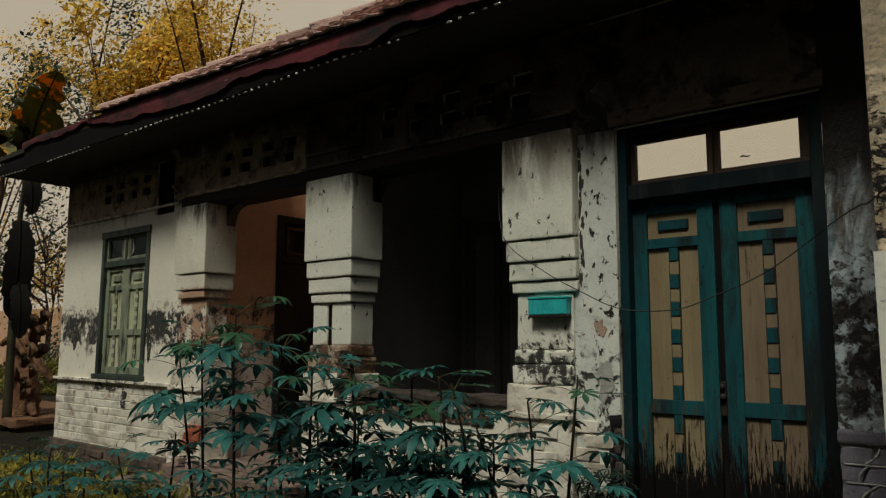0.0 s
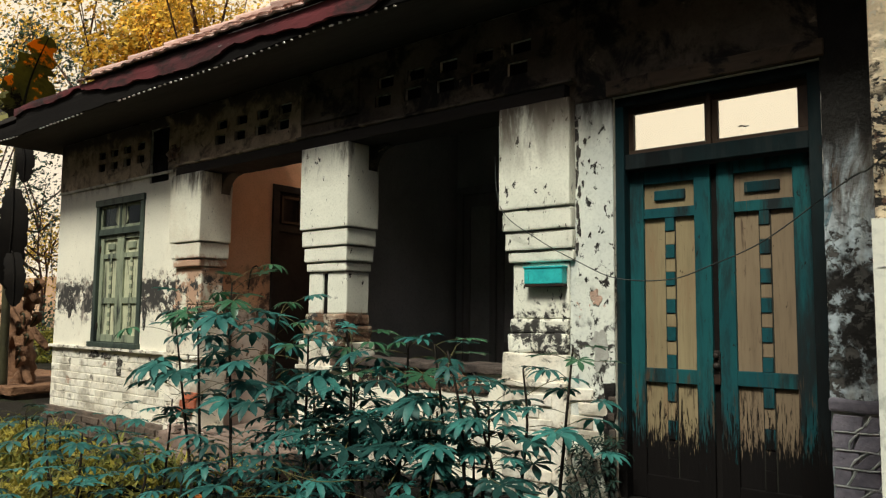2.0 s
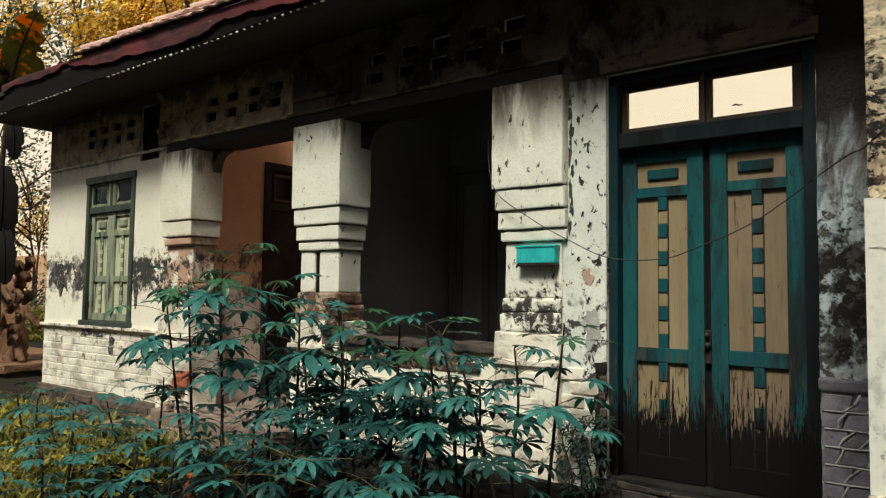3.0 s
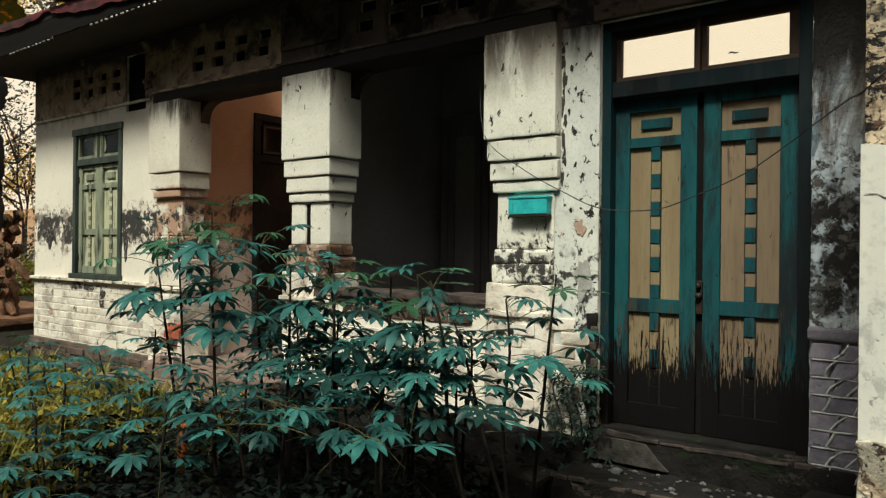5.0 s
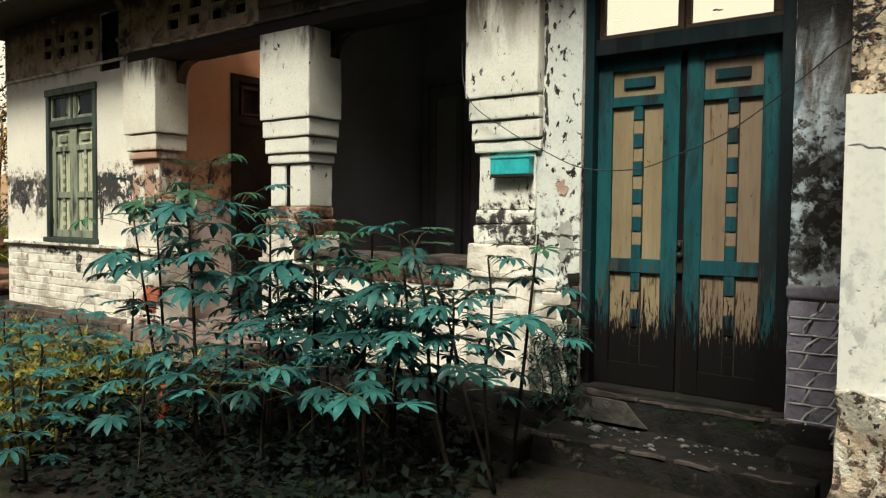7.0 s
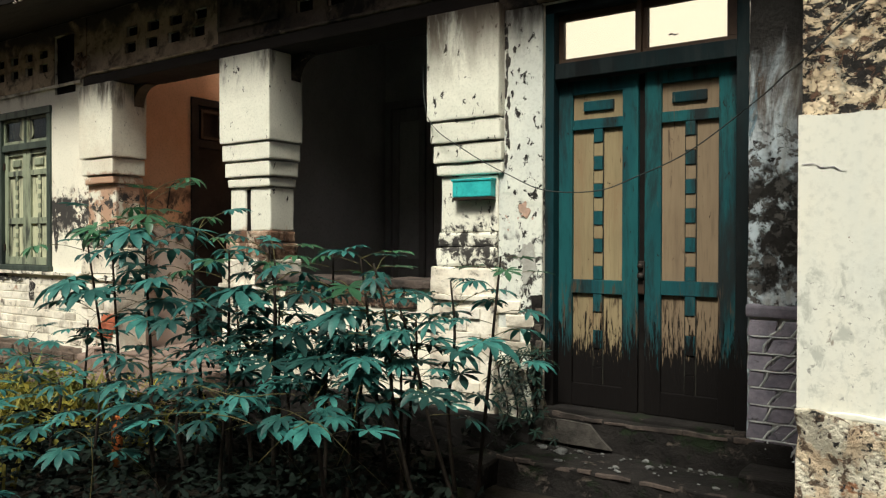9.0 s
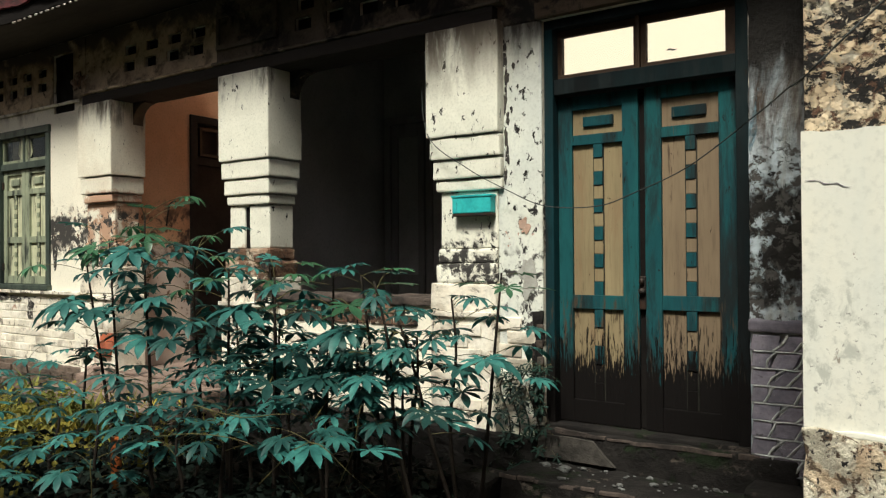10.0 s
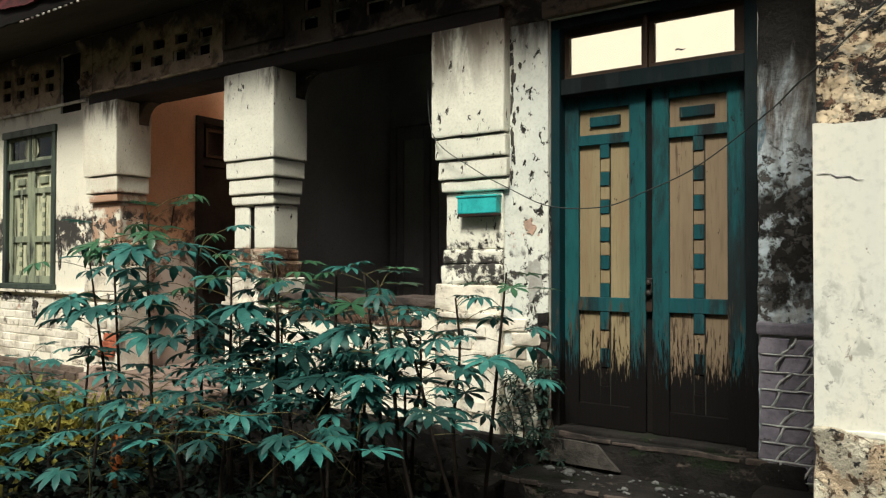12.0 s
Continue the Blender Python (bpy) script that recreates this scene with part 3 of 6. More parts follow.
single("wall_frieze_soot", frieze, M["frieze_soot_shade"], "sooty plaster frieze pierced by vents, eaves shade put into its colour", "wall", kind="structure")
frieze = wall_sheet(LEFT, -7.26, -0.012, -0.001, 2.99, 3.61, VENTS + [SCAR])
single("wall_frieze_end", frieze, M["frieze"], "grimy brown plaster band over the end bay", "wall", kind="structure")
# door wall: a thin separate skin of plaster either side of the door, in its own colour
single("wall_door_side", rough_box(-2.42, -0.010, 0.24, -2.10, 0.004, 2.845, 0.06, 0.003, 3), M["strip"],
       "peeling whitish plaster beside the double door", "wall", kind="structure")
# the skin over the door carries painted eaves shade too
single("wall_door_head", rough_box(-2.42, -0.010, 2.845, -0.86, 0.004, 3.60, 0.08, 0.003, 6), M["frieze_soot_shade"],
       "sooty plaster over the door, eaves shade put into its colour", "wall", kind="structure")
single("wall_door_far_side", rough_box(-0.86, -0.014, 0.24, 2.0, 0.004, 3.5, 0.035, 0.009, 5), M["flaked"],
       "dark-streaked plaster between door and wing, blacker towards the top", "wall", kind="structure")

def peeled_patch(x, z, rx, rz, y, seed, mat, label):
    bm = bmesh.new()
    ring = []
    for i in range(26):
        a = 6.283 * i / 26
        r = 1 + 0.9 * noise.noise(Vector((math.cos(a) * 1.6, math.sin(a) * 1.6, seed)))
        ring.append(bm.verts.new((x + rx * r * math.cos(a), y, z + rz * r * math.sin(a))))
    f = bm.faces.new(ring)
    r = bmesh.ops.extrude_face_region(bm, geom=[f])
    bmesh.ops.translate(bm, verts=[v for v in r["geom"] if isinstance(v, bmesh.types.BMVert)], vec=(0, 0.014, 0))
    bmesh.ops.recalc_face_normals(bm, faces=bm.faces)
    single("wall_peeled_patch", bm, M[mat], label, "wall", kind="structure")


peeled_patch(-2.235, 1.535, 0.036, 0.055, -0.0165, 4.2, "peeled", "bare pinkish undercoat where paint has peeled")
peeled_patch(-2.20, 1.22, 0.06, 0.11, -0.0160, 9.7, "peeled_grey", "grey undercoat where whitewash has flaked off")
peeled_patch(-7.36, 3.17, 0.12, 0.075, -0.022, 2.2, "collar", "brown lump of patched plaster on the frieze")
single("trim_door_head", rough_box(-2.13, -0.045, 2.845, -0.83, -0.012, 2.945, 0.06, 0.005, 31, 0.008), M["head_board"], "brown weathered board over the door frame", "trim", kind="structure")
for k, (x, z, rx, rz) in enumerate(((-2.362, 2.66, 0.016, 0.10), (-2.352, 2.50, 0.014, 0.07), (-2.36, 2.36, 0.012, 0.06), (-2.345, 2.24, 0.012, 0.045), (-2.358, 2.12, 0.012, 0.05),
                                   (-2.35, 1.99, 0.013, 0.05), (-2.362, 1.88, 0.010, 0.05), (-2.30, 2.58, 0.010, 0.022), (-2.27, 2.44, 0.008, 0.016), (-2.315, 2.30, 0.008, 0.02))):
    peeled_patch(x, z, rx, rz, -0.0165, 20 + 3.7 * k, "mould_patch", "black mould along the seam of column and wall")
for k, (x, z, rx, rz) in enumerate(((-8.98, 0.915, 0.11, 0.035), (-8.70, 0.90, 0.10, 0.03), (-8.36, 0.80, 0.055, 0.11), (-9.70, 1.52, 0.10, 0.13), (-7.86, 1.42, 0.035, 0.16))):
    peeled_patch(x, z, rx, rz, -0.0165 if z < 1 else -0.008, 61 + 3.1 * k, "mould_patch", "black mould on the whitewash of the end bay")
# string course and plinth of the end bay
single("trim_string", rough_box(LEFT - 0.01, -0.022, 2.955, -7.36, 0.0, 2.985, 0.08, 0.004, 1, 0.004), M["plaster"], "thin plaster string course", "trim", kind="structure")
single("trim_dado", rough_box(LEFT - 0.03, -0.05, 0.965, -7.28, 0.0, 1.0, 0.06, 0.005, 2, 0.006), M["plinth"], "worn plaster dado ledge", "trim", kind="structure")

# other walls of the house
def side_walls():
    w = wall_sheet(0.26, 5.5, 0, 0.22, -0.3, 3.62, [(0.90, 1.85, 0.24, 2.90)])
    bmesh.ops.transform(w, matrix=Matrix.Translation((-6.80, 0, 0)) @ Matrix.Rotation(radians(90), 4, 'Z'), verts=w.verts)
    single("wall_porch_side", w, M["ochre"], "ochre plaster side wall of the porch", "wall", kind="structure")
    single("wall_end", box(LEFT, 0.26, -0.3, LEFT + 0.24, 5.6, 3.62, 0), M["plaster"], "plastered gable end wall", "wall", kind="structure")
    # unseen wall, coloured ochre to bounce warm light onto the side wall
    single("wall_entry_back", box(-6.578, 2.0, -0.3, -5.12, 2.2, 3.62, 0), M["ochre"], "unseen ochre back wall of the porch entry, added to bounce warm light", "wall", kind="structure")
    # partition added to block the entry's sunlight from the porch room
    single("wall_porch_partition", box(-5.12, 0.29, -0.3, -4.98, 2.2, 3.62, 0), M["inner"], "dark partition added to keep entry light out of the porch room", "wall", kind="structure")
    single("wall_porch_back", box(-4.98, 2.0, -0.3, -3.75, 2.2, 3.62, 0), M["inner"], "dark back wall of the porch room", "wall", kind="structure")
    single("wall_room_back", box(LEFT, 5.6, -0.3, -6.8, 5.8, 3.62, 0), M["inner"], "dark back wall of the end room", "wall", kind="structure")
    # added partition, slanted to keep the porch dark and the transom's sky clear
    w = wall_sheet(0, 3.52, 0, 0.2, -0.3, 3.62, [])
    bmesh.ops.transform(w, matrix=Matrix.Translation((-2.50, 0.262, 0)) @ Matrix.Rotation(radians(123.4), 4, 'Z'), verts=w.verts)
    single("wall_hall_near", w, M["inner"], "dark slanting partition added to keep hall light out of the porch", "wall", kind="structure")
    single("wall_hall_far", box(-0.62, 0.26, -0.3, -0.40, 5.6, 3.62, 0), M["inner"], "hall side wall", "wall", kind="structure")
    single("floor_porch_entry", box(-6.78, 0.02, 0.10, -4.95, 3.2, 0.236, 0), M["entry_slab"], "worn pinkish cement floor inside the porch entry", "floor", kind="structure")
    single("floor_porch", box(-4.95, 0.02, 0.10, -2.44, 3.2, 0.236, 0), M["step"], "dark worn cement porch floor", "floor", kind="structure")
    single("floor_hall", box(-2.44, 0.26, 0.10, -0.62, 5.6, 0.236, 0), M["step"], "dark cement hall floor", "floor", kind="structure")
    single("floor_room", box(LEFT + 0.24, 0.26, 0.10, -7.02, 5.6, 0.24, 0), M["step"], "dark cement room floor", "floor", kind="structure")
    single("ceiling_room", box(LEFT + 0.02, 0.27, 3.625, -6.9, 5.6, 3.66, 0), M["old_wood"], "dark boarded room ceiling", "ceiling", kind="structure")
    single("ceiling_back", box(-6.9, 1.90, 3.625, -5.3, 3.3, 3.66, 0), M["old_wood"], "dark ceiling boards behind a broken gap", "ceiling", kind="structure")
    single("ceiling", box(-5.3, 0.27, 3.625, -4.6, 3.3, 3.66, 0), M["old_wood"], "dark boarded ceiling", "ceiling", kind="structure")
    cm = bmesh.new()
    cv = [cm.verts.new(p) for p in ((-4.6, 0.27, 3.63), (-2.1, 0.27, 3.63), (-4.15, 3.4, 3.63), (-4.6, 3.4, 3.63))]
    cr = bmesh.ops.extrude_face_region(cm, geom=[cm.faces.new(cv)])
    bmesh.ops.translate(cm, verts=[v for v in cr["geom"] if isinstance(v, bmesh.types.BMVert)], vec=(0, 0, 0.03))
    single("ceiling_porch", cm, M["old_wood"], "dark boarded porch ceiling", "ceiling", kind="structure")
    single("soffit", box(LEFT - 0.60, EAVE_Y + 0.03, 3.625, 2.2, 0.24, 3.65, 0), M["soffit_wood"], "black boarded eaves soffit", "ceiling", kind="structure")


side_walls()

# lintel ledge over the openings
single("trim_lintel", rough_box(-7.22, -0.07, 2.885, -2.42, 0.30, 2.985, 0.07, 0.006, 8), M["old_wood"], "blackened timber lintel over the porch openings", "trim", kind="structure")
single("trim_ledge", rough_box(-7.26, -0.085, 2.987, -5.22, -0.0, 3.015, 0.04, 0.010, 9), M["frieze"], "grimy plaster ledge over the lintel", "trim", kind="structure")
single("trim_ledge_soot", rough_box(-5.218, -0.085, 2.987, -2.36, -0.0, 3.015, 0.04, 0.010, 10), M["frieze_soot_shade"], "sooty plaster ledge over the lintel, darkened as if in shade", "trim", kind="structure")


def framed_panel():
    t = thing("wall_plaque", (-4.84, 0, 3.16), "grimy recessed plaster plaque with a raised border, darkened as if in shade", "plaque")
    part("field", box(-5.17, -0.022, 3.17, -4.49, -0.014, 3.40, 0.003), M["frieze_soot_shade"], t)
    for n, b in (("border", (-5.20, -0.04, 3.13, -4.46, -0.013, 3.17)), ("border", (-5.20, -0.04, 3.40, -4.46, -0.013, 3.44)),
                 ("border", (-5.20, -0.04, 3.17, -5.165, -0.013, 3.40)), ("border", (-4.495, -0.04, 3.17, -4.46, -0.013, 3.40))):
        part(n, box(*b, 0.004), M["frieze_soot_shade"], t)


framed_panel()


# ---- columns ----
def column(x0, x1, y1, label, steps, shaft, right_steps=True, slot=False, seed=0.0, paint="column", foot=None):
    """A square column that narrows downward in stepped mouldings below a tall top block."""
    t = thing("column", ((x0 + x1) / 2, 0.1, 0.24), label, "column", "porch columns")
    part("top_block", rough_box(x0, -0.095, 2.155, x1, y1, 2.885, 0.07, 0.004, seed), M[paint], t)
    inset = 0.0
    for n, (z0, z1) in enumerate(steps):
        inset += 0.017
        part("moulding", rough_box(x0 + inset, -0.095 + inset, z0, x1 - (inset if right_steps else 0.0), y1 - inset * 0.5, z1, 0.06, 0.004, seed + n + 1), M[paint], t)
    s0, s1, zb, zt = shaft
    back = y1 - 0.04
    if slot:
        mid = s0 + (s1 - s0) * 0.46
        part("shaft", rough_box(s0, -0.02, zb, mid - 0.036, back, zt, 0.06, 0.004, seed + 7), M[paint], t)
        part("shaft", rough_box(mid + 0.022, -0.02, zb, s1, back, zt, 0.06, 0.004, seed + 8), M[paint], t)
        # black panel just behind the face paints the gap's shade
        part("slot", box(mid - 0.05, -0.004, zb, mid + 0.03, back - 0.02, zt - 0.01, 0), M["eaves_shade_black"], t, "black panel painting the dark of the gap in the shaft")
    else:
        part("shaft", rough_box(s0, -0.02, zb, s1, back, zt, 0.06, 0.004, seed + 7), M[paint], t)
    # worn collar and pedestal, spreading downward
    part("collar", rough_box(s0 - 0.02, -0.035, zb - 0.10, s1 + (0.02 if right_steps else 0), back + 0.01, zb, 0.04, 0.012, seed + 9, 0.02), M[foot or paint], t)
    part("collar", rough_box(s0 - 0.035, -0.05, zb - 0.24, s1 + (0.03 if right_steps else 0), back + 0.02, zb - 0.10, 0.04, 0.014, seed + 10, 0.025), M[foot or paint], t)
    part("pedestal", rough_box(s0 - 0.07, -0.06, -0.15, s1 + (0.06 if right_steps else 0), back + 0.03, zb - 0.24, 0.08, 0.008, seed + 11, 0.012), M["plinth"], t,
         "brick pedestal under thin whitewash")
    part("pedestal_ledge", rough_box(s0 - 0.085, -0.085, 0.94, s1 + (0.075 if right_steps else 0), back + 0.02, 0.975, 0.05, 0.006, seed + 12, 0.006), M["plinth"], t)
    return t


column(-7.265, -6.69, 0.29, "cream plaster corner column, orange brick showing low down", [(1.985, 2.145), (1.90, 1.972)], (-7.22, -6.74, 1.50, 1.888), seed=1.0, paint="column_worn")
column(-5.11, -4.50, 0.285, "cream plaster porch column with a split shaft", [(2.005, 2.145), (1.870, 1.993), (1.785, 1.858)], (-5.05, -4.565, 1.42, 1.775), slot=True, seed=21.0, foot="collar")
column(-2.945, -2.375, 0.28, "cream plaster half column beside the double door", [(2.005, 2.145), (1.870, 1.993), (1.785, 1.858)], (-2.87, -2.42, 1.40, 1.775), right_steps=False, seed=41.0, paint="column_grimy_shaded")


# ---- the double door ----
def panel_leaf(parent, x0, x1, z0, z1, y, colour, pale, rails, blocks, small=1.0):
    """Stiles and rails round boarded panels, with a strip of alternating blocks down the middle."""
    st = 0.10 * small
    leaf = part("leaf", box(x0 + st, y + 0.024, z0, x1 - st, y + 0.040, z1, 0.0), M[pale], parent)
    for a, b in ((x0, x0 + st), (x1 - st, x1)):
        part("stile", box(a, y, z0, b, y + 0.045, z1, 0.004), M[colour], leaf)
    for a, b in rails:
        part("rail", box(x0 + st, y + 0.003, a, x1 - st, y + 0.043, b, 0.003), M[colour], leaf)
    cx, hw = (x0 + x1) / 2 + 0.005, 0.029 * small
    for lo, hi, n in blocks:
        h = (hi - lo) / n
        # thin dark strips paint the shadow line on both sides of the blocks
        for e in (cx - hw - 0.006 * small, cx + hw):
            part("shadow_line", box(e, y + 0.019, lo, e + 0.006 * small, y + 0.028, hi, 0.0), M["shadow_line"], leaf)
        for k in range(n):
            part("block" if k % 2 == 0 else "pale_block", box(cx - hw, y + (0.006 if k % 2 == 0 else 0.013), lo + k * h + 0.001, cx + hw, y + 0.030, lo + (k + 1) * h - 0.001, 0.003),
                 M[colour] if k % 2 == 0 else M[pale], leaf)
    return leaf


def double_door():
    t = thing("door_1", (-1.48, 0.1, 0.26), "teal double door with straw panels, rotted black at the foot", "door", kind="structure")
    x0, x1, z0, z1 = DOOR
    # head, transom bar and right jamb take the shaded copy of the paint
    for a, b in ((x0, x0 + 0.065), (x1 - 0.075, x1)):
        part("door_jamb", box(a + 0.002, 0.02, z0, b - 0.002, 0.19, z1 - 0.06, 0.006), M["teal_dark" if a < -2 else "frame_shaded"], t)
    part("door_head", box(x0 + 0.002, 0.02, z1 - 0.06, x1 - 0.002, 0.19, z1 - 0.002, 0.006), M["frame_shaded"], t)
    part("transom_bar", box(x0 + 0.065, 0.03, 2.36, x1 - 0.075, 0.18, 2.46, 0.006), M["frame_shaded"], t)
    part("threshold", rough_box(x0, -0.008, z0 - 0.02, x1, 0.20, z0 + 0.035, 0.05, 0.006, 3), M["step"], t)
    la, lb = panel_leaf(t, -2.045, -1.515, 0.30, 2.352, 0.10, "teal", "straw", ((0.30, 0.44), (1.012, 1.098), (2.042, 2.105), (2.265, 2.352)), ((0.44, 1.012, 5), (1.098, 2.042, 11))), \
        panel_leaf(t, -1.475, -0.945, 0.30, 2.352, 0.10, "teal", "straw_shaded", ((0.30, 0.44), (1.020, 1.106), (2.042, 2.105), (2.275, 2.352)), ((0.44, 1.020, 5), (1.106, 2.042, 11)))
    for leaf, cx in ((la, -1.775), (lb, -1.215)):
        # the right leaf's block is darkened likewise, as if in the wing's shade
        part("raised_block", box(cx - 0.10, 0.108, 2.155, cx + 0.10, 0.135, 2.218, 0.006), M["teal" if leaf is la else "teal_dark"], leaf)
    # shadow band between the two leaves, painted as a black strip
    part("meeting_stile", box(-1.515, 0.118, 0.30, -1.475, 0.150, 2.352, 0.008), M["eaves_shade_black"], t, "black meeting edge, painting the shadow between the leaves")
    lock = part("lock_plate", box(-1.508, 0.085, 1.02, -1.470, 0.113, 1.22, 0.006), M["iron"], t, "rusted dark lock plate")
    part("knob", lump((-1.488, 0.072, 1.13), (0.022, 0.018, 0.022), 2, 0.15), M["iron"], lock, smooth=True)
    part("knob", lump((-1.490, 0.074, 1.19), (0.016, 0.014, 0.02), 4, 0.15), M["iron"], lock, smooth=True)
    # two-light transom
    for a, b in ((-2.033, -1.513), (-1.487, -0.938)):
        sash = part("transom_sash", box(a, 0.085, 2.460, b, 0.125, 2.495, 0.004), M["brown_frame"], t)
        part("sash_bar", box(a, 0.085, 2.735, b, 0.125, 2.775, 0.004), M["brown_frame"], sash)
        part("sash_bar", box(a, 0.085, 2.495, a + 0.032, 0.125, 2.735, 0.004), M["brown_frame"], sash)
        part("sash_bar", box(b - 0.062 if b > -1 else b - 0.02, 0.085, 2.495, b, 0.125, 2.735, 0.004), M["brown_frame"], sash)
        pane = part("pane", box(a + 0.03, 0.103, 2.495, b - 0.02, 0.107, 2.735, 0), M["pane"], sash)
        pane.visible_shadow = False
    scrap = smooth_path([(-1.335, 0.098, 2.552), (-1.31, 0.098, 2.556), (-1.30, 0.098, 2.549), (-1.275, 0.098, 2.551)], 3)
    part("stuck_scrap", tube(scrap, [0.002, 0.004, 0.006, 0.004, 0.003, 0.004, 0.006, 0.004, 0.003, 0.002], 5), M["iron"], t, "dark scrap stuck to the glass")
    part("transom_post", box(-1.513, 0.06, 2.46, -1.487, 0.16, 2.78, 0.004), M["brown_frame"], t)


double_door()


# ---- the shuttered window ----
def shuttered_window():
    x0, x1, z0, z1 = WIN
    t = thing("window_1", (-8.51, 0.03, 1.0), "green shuttered window with a two-pane fanlight, shutters closed", "window", kind="structure")
    for a, b in ((x0, x0 + 0.075), (x1 - 0.075, x1)):
        part("window_frame", box(a + 0.002, -0.02, z0 + 0.06, b - 0.002, 0.13, z1 - 0.075, 0.005), M["shutter_frame"], t)
    part("window_head", box(x0 - 0.01, -0.03, z1 - 0.075, x1 + 0.01, 0.13, z1 + 0.004, 0.005), M["shutter_frame"], t)
    part("window_sill", box(x0 - 0.02, -0.055, z0 + 0.003, x1 + 0.02, 0.13, z0 + 0.06, 0.006), M["shutter_frame"], t)
    part("fanlight_bar", box(x0 + 0.075, -0.01, 2.345, x1 - 0.075, 0.12, 2.42, 0.005), M["shutter_frame"], t)
    part("fanlight_post", box(-8.535, 0.0, 2.42, -8.495, 0.10, z1 - 0.075, 0.004), M["shutter_frame"], t)
    for a, b, s in ((x0 + 0.075, -8.535, 1), (-8.495, x1 - 0.075, -1)):
        sash = part("fanlight_sash", box(a, 0.01, 2.42, b, 0.05, 2.455, 0.003), M["shutter"], t)
        for q in ((a, 0.01, 2.675, b, 0.05, 2.704), (a, 0.01, 2.455, a + 0.035, 0.05, 2.675), (b - 0.035, 0.01, 2.455, b, 0.05, 2.675)):
            part("sash_bar", box(*q, 0.003), M["shutter"], sash)
        part("pane", box(a + 0.03, 0.028, 2.45, b - 0.03, 0.032, 2.68, 0), M["dark_pane"], sash)
        # a slanting rag of pale curtain against the inner edge of each pane
        bm = bmesh.new()
        e = b - 0.035 if s > 0 else a + 0.035
        vs = [bm.verts.new(p) for p in ((e, 0.018, 2.675), (e - s * 0.06, 0.018, 2.675), (e - s * 0.10, 0.020, 2.52), (e - s * 0.05, 0.020, 2.46), (e, 0.018, 2.46))]
        f = bm.faces.new(vs)
        r = bmesh.ops.extrude_face_region(bm, geom=[f])
        bmesh.ops.translate(bm, verts=[v for v in r["geom"] if isinstance(v, bmesh.types.BMVert)], vec=(0, 0.006, 0))
        part("curtain_rag", bm, M["shutter_pale"], sash, "pale scrap of curtain")
    for a, b in ((x0 + 0.077, -8.517), (-8.513, x1 - 0.077)):
        leaf = panel_leaf(t, a, b, 1.065, 2.343, 0.02, "shutter", "shutter_pale", ((1.065, 1.15), (1.52, 1.59), (2.06, 2.12), (2.29, 2.343)), ((1.15, 1.52, 7), (1.59, 2.06, 9)), small=0.8)
        part("raised_block", box((a + b) / 2 - 0.09, 0.026, 2.165, (a + b) / 2 + 0.09, 0.05, 2.245, 0.01), M["shutter"], leaf)
        for z in (1.25, 2.18):
            hx = a if a < -8.6 else b
            part("hinge", box(hx - 0.02, 0.005, z - 0.04, hx + 0.02, 0.022, z + 0.04, 0.003), M["iron"], leaf)


shuttered_window()


# ---- porch side door (dark, open) ----
def side_door():
    t = thing("door_2", (-6.85, 1.37, 0.24), "dark timber doorway in the porch side wall", "door", kind="structure")
    for a, b in ((0.902, 0.99), (1.76, 1.848)):
        part("door_jamb", box(-6.99, a, 0.24, -6.775, b, 2.82, 0.006), M["old_wood"], t)
    part("door_head", box(-6.99, 0.902, 2.82, -6.775, 1.848, 2.898, 0.006), M["old_wood"], t)
    part("door_leaf", box(-6.90, 0.99, 0.26, -6.86, 1.76, 2.36, 0.006), M["old_wood"], t)
    part("transom_bar", box(-6.95, 0.99, 2.36, -6.79, 1.76, 2.44, 0.006), M["old_wood"], t)
    for q in ((1.04, 2.46, 1.07, 2.78), (1.30, 2.46, 1.33, 2.78), (1.07, 2.75, 1.30, 2.78), (1.07, 2.46, 1.30, 2.49)):
        part("fanlight_bar", box(-6.85, q[0], q[1], -6.80, q[2], q[3], 0.004), M["brown_frame"], t)
    part("fanlight_panel", box(-6.90, 0.99, 2.44, -6.87, 1.76, 2.82, 0), M["old_wood"], t)


side_door()


def back_door():
    """A closed panelled double door, barely seen in the dark of the porch room."""
    t = thing("door_3", (-4.40, 1.97, 0.24), "closed dark timber double door deep in the porch room", "door", kind="structure")
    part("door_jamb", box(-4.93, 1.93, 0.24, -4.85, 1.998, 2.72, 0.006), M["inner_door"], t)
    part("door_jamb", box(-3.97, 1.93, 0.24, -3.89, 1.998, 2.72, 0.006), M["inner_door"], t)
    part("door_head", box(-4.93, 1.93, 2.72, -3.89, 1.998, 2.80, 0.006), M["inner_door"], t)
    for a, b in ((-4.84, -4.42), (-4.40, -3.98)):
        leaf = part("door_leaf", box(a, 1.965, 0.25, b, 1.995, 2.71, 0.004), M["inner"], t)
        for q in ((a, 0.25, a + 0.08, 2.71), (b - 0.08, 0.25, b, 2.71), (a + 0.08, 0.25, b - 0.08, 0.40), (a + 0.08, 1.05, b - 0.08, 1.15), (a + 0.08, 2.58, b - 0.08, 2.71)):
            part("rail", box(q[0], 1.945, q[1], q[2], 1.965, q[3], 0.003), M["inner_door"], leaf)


back_door()


